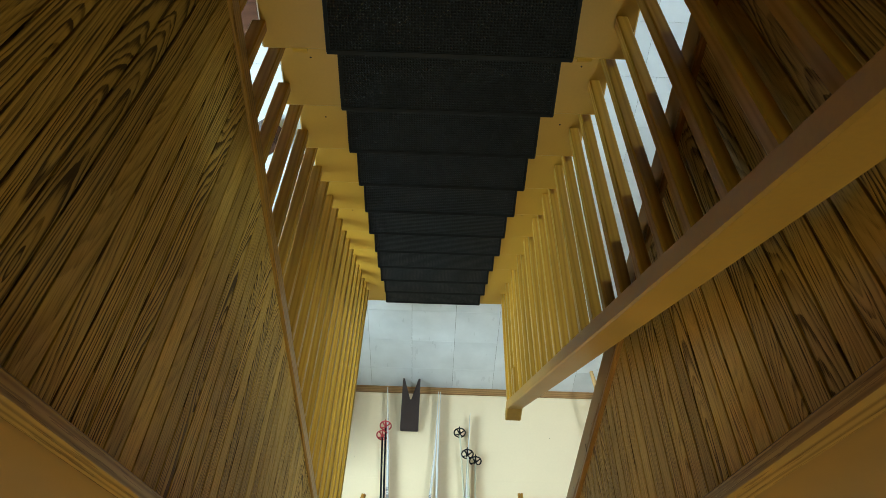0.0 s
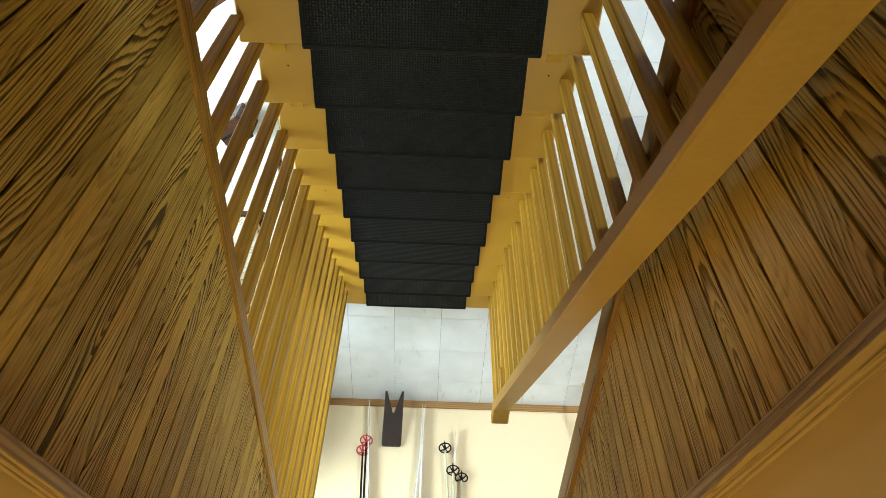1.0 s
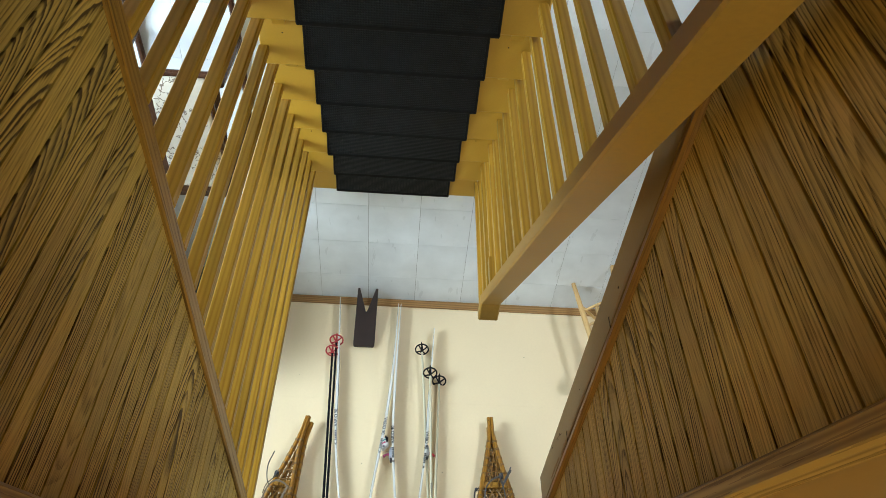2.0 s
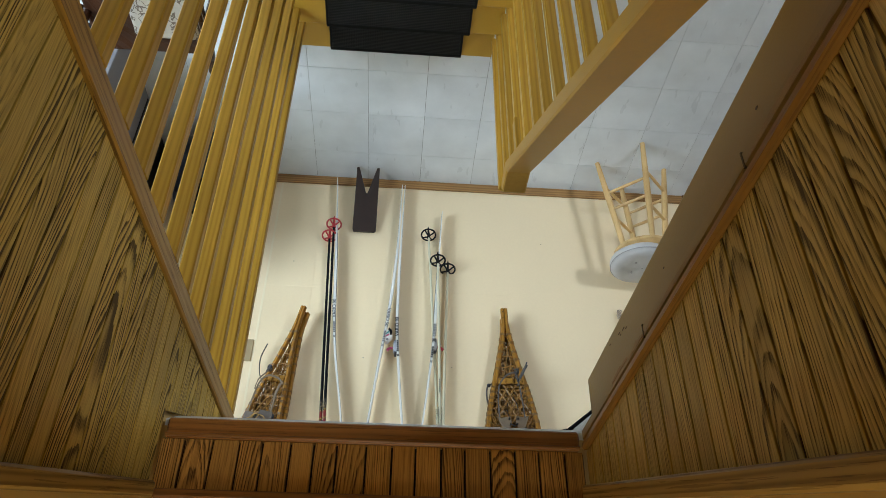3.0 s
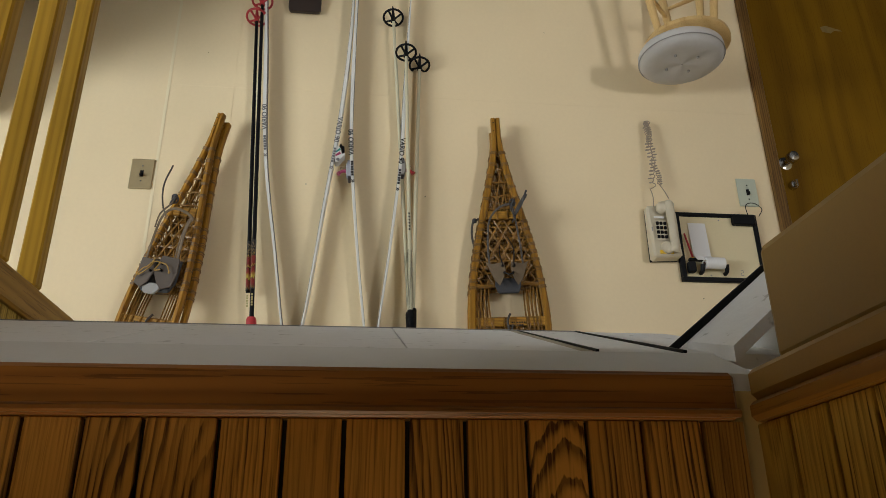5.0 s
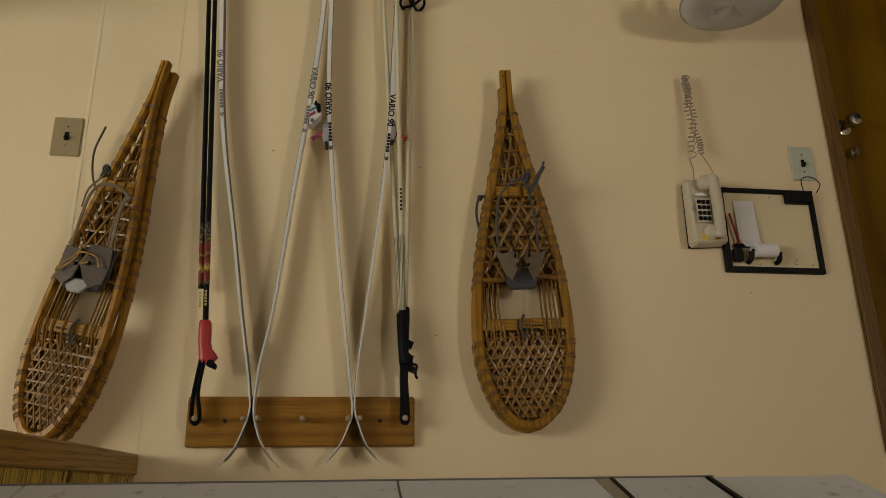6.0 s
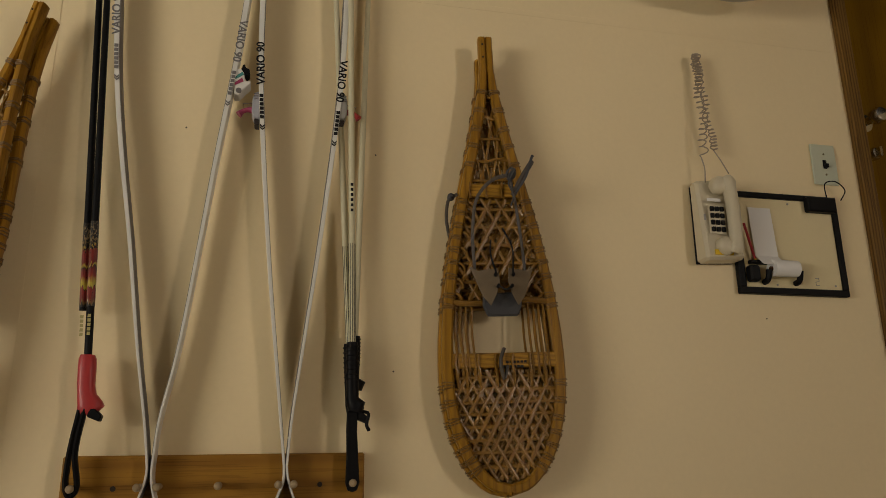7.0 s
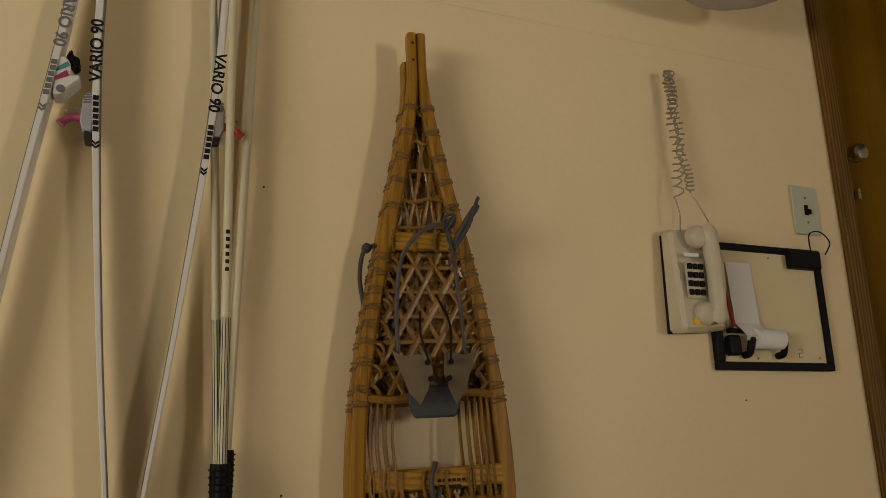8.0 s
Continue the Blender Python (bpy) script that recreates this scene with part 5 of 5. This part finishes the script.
    if not full and tail:
        u = half_width(0.47) + 0.010
        add("heel_strap", tube(spline([(u - 0.012, -0.012, 0.410), (u + 0.010, -0.010, 0.424), (u + 0.017, -0.006, 0.470), (u + 0.010, 0.0, 0.520)], 6), 0.0046, 6, flat=0.6), LEATHER)
        add("knot", lathe([(0.004, -0.018), (0.009, -0.013), (0.009, -0.004), (0.004, 0.0)], (u + 0.004, 0, 0.416), "y", 10), DARKLEATHER)
    if full and not pouch:
        toe = [(-0.095, 0.60), (-0.072, 0.612), (-0.016, 0.608), (-0.012, 0.64), (-0.022, 0.668), (-0.04, 0.695), (-0.062, 0.672)]
        bd = fit_on("binding", prism([(-0.055, 0.66), (0.055, 0.66), (0.058, 0.69), (0.045, 0.715), (-0.045, 0.715), (-0.058, 0.69)], "y", -0.030, -0.016, 0.004), DARKLEATHER, lab="grey leather toe binding with laces")
        for s in (-1, 1):
            fl = bmesh.new()
            outline = toe if s < 0 else [(-p, q) for p, q in reversed(toe)]
            prism(outline, "y", -0.046, -0.041, 0.0012, fl)
            for v in fl.verts:
                v.co.y -= 0.020 * (1 - min(1.0, abs(v.co.x) / 0.09)) - 0.006
            fit_on("flap", fl, PALELEATHER, bd)
            for q, p in ((0.625, 0.026), (0.652, 0.020)):
                fit_on("eyelet", lathe([(0.005, -0.066), (0.005, -0.058)], (s * p, 0, q), "y", 8), BLACK, bd)
        fit_on("lace", tube(spline([(-0.024, -0.066, 0.625), (-0.03, -0.055, 0.56), (-0.012, -0.03, 0.505)], 5), 0.0026, 5), lace, bd)
        fit_on("lace", tube(spline([(0.024, -0.066, 0.625), (0.034, -0.05, 0.575), (0.026, -0.03, 0.535)], 5), 0.0026, 5), lace, bd)
        fit_on("lace", tube(spline([(-0.02, -0.066, 0.652), (0.0, -0.072, 0.662), (0.02, -0.066, 0.652)], 5), 0.0026, 5), lace, bd)
        st = fit_on("heel_strap", tube(spline([(0.078, -0.030, 0.61), (0.080, -0.036, 0.52), (0.066, -0.045, 0.44), (0.02, -0.055, 0.395), (-0.035, -0.050, 0.378)], 7), 0.0052, 6, flat=0.5), LEATHER, bd)
        fit_on("heel_strap", tube(spline([(-0.072, -0.030, 0.61), (-0.064, -0.034, 0.52), (-0.052, -0.040, 0.44), (-0.040, -0.045, 0.38)], 7), 0.0048, 6, flat=0.5), LEATHER, bd)
        fit_on("strap_tail", tube(spline([(-0.045, -0.046, 0.43), (-0.075, -0.052, 0.385), (-0.108, -0.060, 0.345)], 5), [0.0085] * 10 + [0.0065], 6, flat=0.45), LEATHER, bd)
        fit_on("strap_tail", tube(spline([(-0.052, -0.052, 0.425), (-0.084, -0.060, 0.385), (-0.104, -0.064, 0.340), (-0.110, -0.062, 0.333)], 5), 0.0042, 6, flat=0.6), DARKLEATHER, bd)
        kn = bmesh.new()
        for k in range(3):
            ring = [(-0.042 + 0.013 * math.cos(a) * (1 - 0.2 * k), -0.052 - 0.004 * k + 0.008 * math.sin(a + k), 0.380 + 0.011 * math.sin(a + 0.9 * k) + 0.004 * (k - 1)) for a in (2 * math.pi * q / 10 for q in range(10))]
            tube(ring, 0.0032, 6, kn, closed=True)
        tube(spline([(-0.040, -0.056, 0.385), (-0.030, -0.060, 0.405), (-0.046, -0.052, 0.430), (-0.036, -0.050, 0.455)], 5), 0.0026, 6, kn)
        fit_on("knot", kn, DARKLEATHER, bd, "dark knotted thong")
        add("crossbar_tie", tube(spline([(0.0, -0.014, 0.80), (0.012, -0.024, 0.83), (0.004, -0.016, 0.868), (-0.006, -0.014, 0.84)], 5), 0.0045, 6), LEATHER)
        for k in range(6):
            add("stamp_mark", box(-0.052 + 0.0085 * k, -0.046 + 0.0085 * k, -0.0108, -0.0098, 0.828, 0.833), INK)
            add("stamp_mark", box(-0.044 + 0.0085 * k, -0.037 + 0.0085 * k, -0.0108, -0.0098, 0.838, 0.844), INK)
    return th


LEFT = Matrix.Translation((-0.306, -0.066, 0.909)) @ pose(0, 0, 0, 0, 0, 4.5) @ pose(0, 0, 0, 0, -1.6, 0)
snowshoe(LEFT, "golden ash snowshoe with rawhide lacing and grey leather binding")
snowshoe(LEFT @ Matrix.Translation((0.004, 0.034, 0.006)), "golden ash snowshoe hung behind its twin", full=False, tail=0.040)
RIGHT = Matrix.Translation((0.730, -0.080, 0.957)) @ pose(0, 0, 0, 0, 11.4, 0) @ pose(0, 0, 0, 0, 0, 15) @ Matrix.Diagonal((0.76, 1.0, 1.0, 1.0))
snowshoe(RIGHT, "narrow ash snowshoe with a grey leather pocket binding, hung aslant", lace=STRAW, pouch=True)
snowshoe(RIGHT @ Matrix.Translation((-0.016, 0.033, 0.018)), "narrow ash snowshoe hung aslant behind its twin", full=False)
b = tube(spline([(0.880, -0.060, 1.38), (0.905, -0.05, 1.32), (0.912, -0.045, 1.24), (0.890, -0.045, 1.16)], 6), 0.003, 6)
solo("loose_lace", b, LEATHER, "dark leather lace end sticking out of a snowshoe", "lace", at=(0.880, -0.06, 1.38))

# ---- telephone ----
phone = thing("telephone", (-0.93, 0.0, 1.35), "beige push-button wall telephone with its handset hung up", "telephone")
b = prism([(-0.890, 1.244), (-1.002, 1.236), (-1.002, 1.462), (-0.890, 1.468)], "y", -0.062, -0.006, 0.008)
for v in b.verts:
    if v.co.y < -0.03:
        v.co.y += 0.022 * max(0.0, (1.36 - v.co.z) / 0.12)
smooth(part("body", b, BEIGE, phone), 35)
# thin shadow at the body's back edge, put in as a black plate
part("shadow_plate", prism([(-0.8935, 1.250), (-1.001, 1.240), (-1.001, 1.462), (-0.8915, 1.467)], "y", -0.0085, -0.0005, 0.002), BLACK, phone, "black plate standing in for the thin shadow behind the body")
hs = spline([(-0.964, -0.066, 1.250), (-0.966, -0.075, 1.268), (-0.968, -0.079, 1.345), (-0.967, -0.077, 1.424), (-0.964, -0.068, 1.444)], 6)
n = len(hs)
hand = part("handset", tube(hs, [0.0205 if k < 6 or k > n - 7 else 0.0175 for k in range(n)], 16), BEIGE, phone)
smooth(hand, 60)
for z in (1.264, 1.430):
    smooth(part("cup", lathe([(0.022, -0.050), (0.0255, -0.058), (0.025, -0.068), (0.021, -0.078), (0.009, -0.083)], (-0.944, 0, z), "y", 20), BEIGE, hand), 50)
    part("cradle", box(-0.955, -0.925, -0.079, -0.058, z - 0.017 if z > 1.3 else z - 0.010, z + 0.012, 0.004), BEIGE, phone)
for r in range(4):
    for c in range(3):
        x, z = -0.915 - 0.0145 * c, 1.330 + 0.0185 * r
        part("button", box(x - 0.0054, x + 0.0054, -0.068, -0.060, z - 0.0062, z + 0.0062, 0.0015), BLACK, phone)
part("keypad_plate", box(-0.9535, -0.9055, -0.0628, -0.0612, 1.319, 1.398, 0.0006), BEIGE, phone)
part("number_window", box(-0.945, -0.905, -0.0632, -0.0612, 1.300, 1.309, 0.0008), PAPER, phone)
part("print_mark", box(-0.896, -0.891, -0.0628, -0.0615, 1.345, 1.362), GREYTOP, phone)
part("sticker", box(-0.965, -0.913, -0.0645, -0.0612, 1.440, 1.454), YELLOW, phone)

cord = thing("coiled_cord", (-0.945, -0.04, 0.85), "grey coiled telephone cord hanging in a loop", "cord")


def coil(path, r, turns, power=1.0, steps=9):
    pts = spline(path, 12)
    out = []
    total = turns * steps
    for k in range(total + 1):
        s = (k / total) ** power * (len(pts) - 1)
        i = min(int(s), len(pts) - 2)
        p = pts[i].lerp(pts[i + 1], s - i)
        a = 2 * math.pi * k / steps
        out.append(p + Vector((math.cos(a) * r * (1 + 0.3 * math.sin(k * 0.37)) + 0.004 * math.sin(k * 0.083), math.sin(a) * r, 0)))
    return out


part("strand", tube(coil([(-0.926, -0.040, 1.175), (-0.934, -0.040, 1.08), (-0.936, -0.034, 0.96), (-0.940, -0.032, 0.862)], 0.0105, 22, 0.72), 0.0018, 5), CORDGREY, cord)
part("strand", tube(coil([(-0.940, -0.030, 0.858), (-0.946, -0.034, 0.97), (-0.950, -0.040, 1.08), (-0.962, -0.045, 1.155)], 0.0085, 28, 1.3), 0.0018, 5), CORDGREY, cord)
part("lead", tube(spline([(-0.9165, -0.040, 1.175), (-0.922, -0.042, 1.21), (-0.920, -0.040, 1.252)], 5), 0.0018, 5), CORDGREY, cord)
part("lead", tube(spline([(-0.9535, -0.045, 1.155), (-0.966, -0.055, 1.19), (-0.970, -0.075, 1.232)], 5), 0.0018, 5), CORDGREY, cord)

# ---- message board with paper roll ----
note = thing("message_board", (-1.175, 0.0, 1.26), "black framed cream message board with a paper roll", "message board")
part("sheet", box(-1.330, -1.020, -0.010, -0.0005, 1.272, 1.528), CREAMBOARD, note)
for a, b_, c, d in ((-1.345, -1.008, 1.256, 1.272), (-1.345, -1.008, 1.524, 1.542), (-1.345, -1.328, 1.272, 1.524), (-1.028, -1.008, 1.272, 1.524)):
    part("frame", box(a, b_, -0.018, -0.0005, c, d, 0.002), BLACK, note)
part("pen_box", box(-1.332, -1.240, -0.034, -0.010, 1.262, 1.306, 0.004), BLACK, note, "black box with a looped wire")
part("wire", tube(spline([(-1.305, -0.03, 1.27), (-1.300, -0.036, 1.225), (-1.335, -0.036, 1.215), (-1.365, -0.034, 1.238), (-1.350, -0.03, 1.268)], 6), 0.0017, 5), BLACK, note)
roll = part("paper_roll", lathe([(0.0225, -1.094), (0.0225, -1.168)], (0, -0.037, 1.476), "x", 26), PAPER, note, "white paper roll")
smooth(roll, 50)
part("core", lathe([(0.007, -1.090), (0.007, -1.173)], (0, -0.036, 1.478), "x", 12), DARKWOOD, roll)
part("paper_strip", prism([(-0.052, 1.470), (-0.0525, 1.470), (-0.022, 1.440), (-0.0125, 1.300), (-0.012, 1.300), (-0.0215, 1.440)], "x", -1.130, -1.060), PAPER, note)
for x in (-1.180, -1.084):
    part("bracket", tube(spline([(x, -0.012, 1.510), (x, -0.030, 1.505), (x, -0.038, 1.480)], 5), 0.008, 8), BLACK, note)
part("tear_bar", box(-1.160, -1.040, -0.030, -0.012, 1.452, 1.462, 0.002), BLACK, note)
part("clamp", box(-1.060, -1.030, -0.038, -0.012, 1.468, 1.512, 0.005), BLACK, note)
pencil = part("pencil", tube([(-1.036, -0.022, 1.350), (-1.054, -0.026, 1.450)], 0.0035, 6), RED, note, "red pencil")
part("ferrule", tube([(-1.054, -0.026, 1.450), (-1.0555, -0.0263, 1.459)], 0.0038, 6), YELLOW, pencil)
for x, z in ((-1.308, 1.512), (-1.19, 1.283), (-1.125, 1.515)):
    part("screw", lathe([(0.003, -0.0115), (0.003, -0.0095)], (x, 0, z), "y", 8), GREYTOP, note)
part("mark", tube([(-1.256, -0.0108, 1.512), (-1.246, -0.0108, 1.512), (-1.246, -0.0108, 1.503), (-1.257, -0.0108, 1.500), (-1.256, -0.0108, 1.492), (-1.246, -0.0108, 1.493)], 0.0012, 4), GREYTOP, note)

# ---- stool ----
stool = thing("stool", (-1.066, -0.239, 0.0), "pale wooden stool with a padded grey-white seat cover", "stool")
SC = Vector((-1.045, -0.258, 0.018))
FEET = ((-0.866, -0.252), (-1.078, -0.437), (-1.267, -0.232), (-1.063, -0.05))
tops = []
for x, yy in FEET:
    f = Vector((x, yy, 0.0))
    t = SC + (f - SC) * 0.55 + Vector((0, 0, 0.615))
    t.z = 0.632
    tops.append((f, t))
    leg = part("leg", tube([f, f.lerp(t, 0.3), f.lerp(t, 0.5), f.lerp(t, 0.75), t], [0.0135, 0.0165, 0.0175, 0.0165, 0.014], 12), PALEWOOD, stool)
    smooth(leg, 50)
for k in range(4):
    (f0, t0), (f1, t1) = tops[k], tops[(k + 1) % 4]
    for h in ((0.28, 0.62) if k % 2 else (0.36, 0.54)):
        smooth(part("rung", tube([f0.lerp(t0, h), (f0.lerp(t0, h) + f1.lerp(t1, h)) / 2, f1.lerp(t1, h)], [0.0075, 0.0095, 0.0075], 10), PALEWOOD, stool), 50)
smooth(part("seat", lathe([(0.150, 0.612), (0.163, 0.618), (0.165, 0.634), (0.155, 0.642)], SC, "z", 40), PALEWOOD, stool), 40)
prof = [(0.154, 0.636), (0.163, 0.648), (0.165, 0.668), (0.157, 0.686), (0.135, 0.697), (0.10, 0.700), (0.05, 0.700), (0.004, 0.699)]
CC = SC + Vector((0.016, 0.028, 0))
b = lathe(prof, CC, "z", 48)
for v in b.verts:
    r = Vector((v.co.x - CC.x, v.co.y - CC.y)).length
    if v.co.z > 0.69:
        for dx, dy in ((0.045, 0.045), (-0.045, 0.045), (0.045, -0.045), (-0.045, -0.045)):
            d2 = (v.co.x - CC.x - dx) ** 2 + (v.co.y - CC.y - dy) ** 2
            v.co.z -= 0.012 * math.exp(-d2 / 0.0006)
    v.co.z += 0.003 * noise.noise(v.co * 14)
cover = part("cushion", b, CUSHION, stool, "grey-white tufted round cushion")
smooth(cover, 60)
for dx, dy in ((0.045, 0.045), (-0.045, 0.045), (0.045, -0.045), (-0.045, -0.045), (0.0, 0.0)):
    part("tuft_button", lathe([(0.006, 0.708), (0.0055, 0.717), (0.003, 0.719)], (CC.x + dx, CC.y + dy, 0), "z", 10), GREYTOP, cover)
part("piping", tube([(CC.x + 0.1635 * math.cos(a), CC.y + 0.1635 * math.sin(a), 0.694) for a in (2 * math.pi * k / 40 for k in range(40))], 0.0022, 5, closed=True), GREYTOP, cover)

# ---- the sitting side behind the slat screen ----
rocker = thing("rocking_chair", (1.32, -1.65, 0.0), "dark mahogany rocking chair with a printed cotton cushion", "rocking chair")
for s in (-0.24, 0.24):
    pts = spline([(1.32 + s, -2.15, 0.07), (1.32 + s, -1.9, 0.022), (1.32 + s, -1.6, 0.016), (1.32 + s, -1.25, 0.045)], 6)
    part("rocker", tube(pts, 0.016, 8), DARKWOOD, rocker)
    for y, h in ((-1.42, 0.58), (-1.90, 0.42)):
        part("leg", tube([(1.32 + s, y, 0.02), (1.32 + s, y, h * 0.5), (1.32 + s, y, h)], [0.016, 0.021, 0.016], 10), DARKWOOD, rocker)
    arm = spline([(1.32 + s, -1.98, 0.60), (1.32 + s * 1.08, -1.7, 0.605), (1.32 + s * 1.15, -1.42, 0.60), (1.32 + s * 1.12, -1.30, 0.585)], 6)
    smooth(part("arm", tube(arm, [0.02] * (len(arm) - 6) + [0.03] * 6, 10, flat=0.55), DARKWOOD, rocker), 50)
    part("back_post", tube([(1.59, -1.66 + s, 0.40), (1.66, -1.66 + s, 0.70), (1.73, -1.66 + s, 0.98)], 0.017, 8), DARKWOOD, rocker)
part("seat", box(1.09, 1.57, -1.96, -1.235, 0.40, 0.432, 0.014, seg=2), DARKWOOD, rocker)
for k in range(5):
    part("back_slat", box(1.64, 1.655, -1.84 + k * 0.09, -1.815 + k * 0.09, 0.42, 0.90), DARKWOOD, rocker)
part("top_rail", box(1.70, 1.735, -1.92, -1.40, 0.90, 1.0, 0.012, seg=2), DARKWOOD, rocker)
throw = solo("cotton_throw", box(1.12, 1.375, -1.95, -1.345, 0.434, 0.486, 0.024, seg=3), CLOTH, "cream cotton cushion printed with dark sprigs on a chair", "cushion", at=(1.25, -1.65, 0.434))
smooth(throw, 60)


def skewed(bm, x, y, turn):
    """Turns a piece of furniture about the upright through x, y."""
    bmesh.ops.rotate(bm, verts=bm.verts, cent=(x, y, 0), matrix=Matrix.Rotation(radians(turn), 3, "Z"))
    return bm


chest = thing("wooden_chest", (1.27, -2.27, 0.0), "small dark wooden chest on the white floor", "chest")
part("body", skewed(box(1.195, 1.345, -2.335, -2.205, 0.003, 0.15, 0.006), 1.27, -2.27, 33), DARKWOOD, chest)
part("lid", skewed(box(1.19, 1.35, -2.34, -2.20, 0.153, 0.172, 0.006), 1.27, -2.27, 33), DARKWOOD, chest)
part("slot", skewed(box(1.20, 1.34, -2.276, -2.262, 0.1715, 0.1735), 1.27, -2.27, 33), BLACK, chest)
CHESTNUT = wood("chestnut_tabletop", (0.135, 0.060, 0.034), (0.070, 0.029, 0.016), "x", 120, 12, 0.35, 0.5)
table = thing("side_table", (1.34, -3.20, 0.0), "reddish brown wooden side table beside the stairs", "side table")
part("tabletop", skewed(box(1.09, 1.59, -3.42, -2.98, 0.47, 0.50, 0.006), 1.34, -3.20, 33), CHESTNUT, table)
for x in (1.13, 1.55):
    for y in (-3.38, -3.02):
        part("leg", skewed(box(x - 0.018, x + 0.018, y - 0.018, y + 0.018, 0.0, 0.47, 0.003), 1.34, -3.20, 33), DARKWOOD, table)
paper = solo("folded_newspaper", skewed(box(1.12, 1.32, -3.46, -3.28, 0.5005, 0.515, 0.003), 1.22, -3.37, 33), CLOTH, "folded printed paper lying on the side table", "newspaper", at=(1.22, -3.37, 0.5005))
MAUVE = plain("dull_mauve_laminate", (0.17, 0.155, 0.165), 0.45)
cab = thing("cabinet", (1.87, -0.54, 0.0), "black cabinet with dull mauve doors and pale top edges", "cabinet")
part("body", box(1.62, 2.14, -1.05, -0.03, 0.03, 0.83, 0.004), BLACK, cab)
part("plinth", box(1.64, 2.12, -1.02, -0.06, 0.0, 0.03), BLACK, cab)
part("top", box(1.60, 2.15, -1.06, -0.025, 0.8305, 0.852, 0.004), GREYPLASTIC, cab)
part("side_panel", box(1.602, 1.619, -0.455, -0.035, 0.04, 0.829, 0.002), BLACK, cab)
for z0, z1 in ((0.05, 0.50), (0.525, 0.825)):
    d = part("door", box(1.598, 1.619, -1.045, -0.47, z0, z1, 0.003), MAUVE, cab, "dull mauve door leaf")
    part("seam", box(1.5955, 1.5985, -0.62, -0.608, z0 + 0.02, z1 - 0.02), BLACK, d)
    part("handle", box(1.588, 1.598, -0.66, -0.635, z1 - 0.05, z1 - 0.035, 0.002), CHROME, d)
    part("hinge", box(1.590, 1.598, -0.60, -0.585, z0 + 0.08, z0 + 0.12, 0.002), BRASS, d)
bag = bmesh.new()
bmesh.ops.create_icosphere(bag, subdivisions=4, radius=1.0)
for v in bag.verts:
    n = noise.noise(v.co * 2.2) * 0.16 + noise.noise(v.co * 6.0) * 0.06
    c = v.co * (1 + n)
    v.co = (1.365 + c.x * 0.165, -0.235 + c.y * 0.185, max(0.002, 0.22 + c.z * 0.25))
smooth(solo("duffel_bag", bag, NAVY, "crumpled navy nylon bag slumped on the floor by the wall", "bag", at=(1.365, -0.235, 0.0)), 80)
b = bmesh.new()
for k in range(7):
    tube(spline([(1.26 + 0.02 * k, -0.40, 0.38 + 0.01 * (k % 3)), (1.30 + 0.02 * k, -0.29, 0.475), (1.32 + 0.015 * k, -0.15, 0.44)], 4), 0.008, 5, b)
solo("boot_laces", b, BLACK, "tangle of black straps on top of the bag", "straps", at=(1.36, -0.25, 0.44))
crate = thing("white_box", (1.83, -0.16, 0.852), "white cardboard box standing on the black cabinet", "box")
part("carton", box(1.64, 2.04, -0.30, -0.03, 0.853, 0.96, 0.004), PAPER, crate)
part("lid", box(1.634, 2.046, -0.306, -0.024, 0.961, 0.99, 0.004), PAPER, crate)
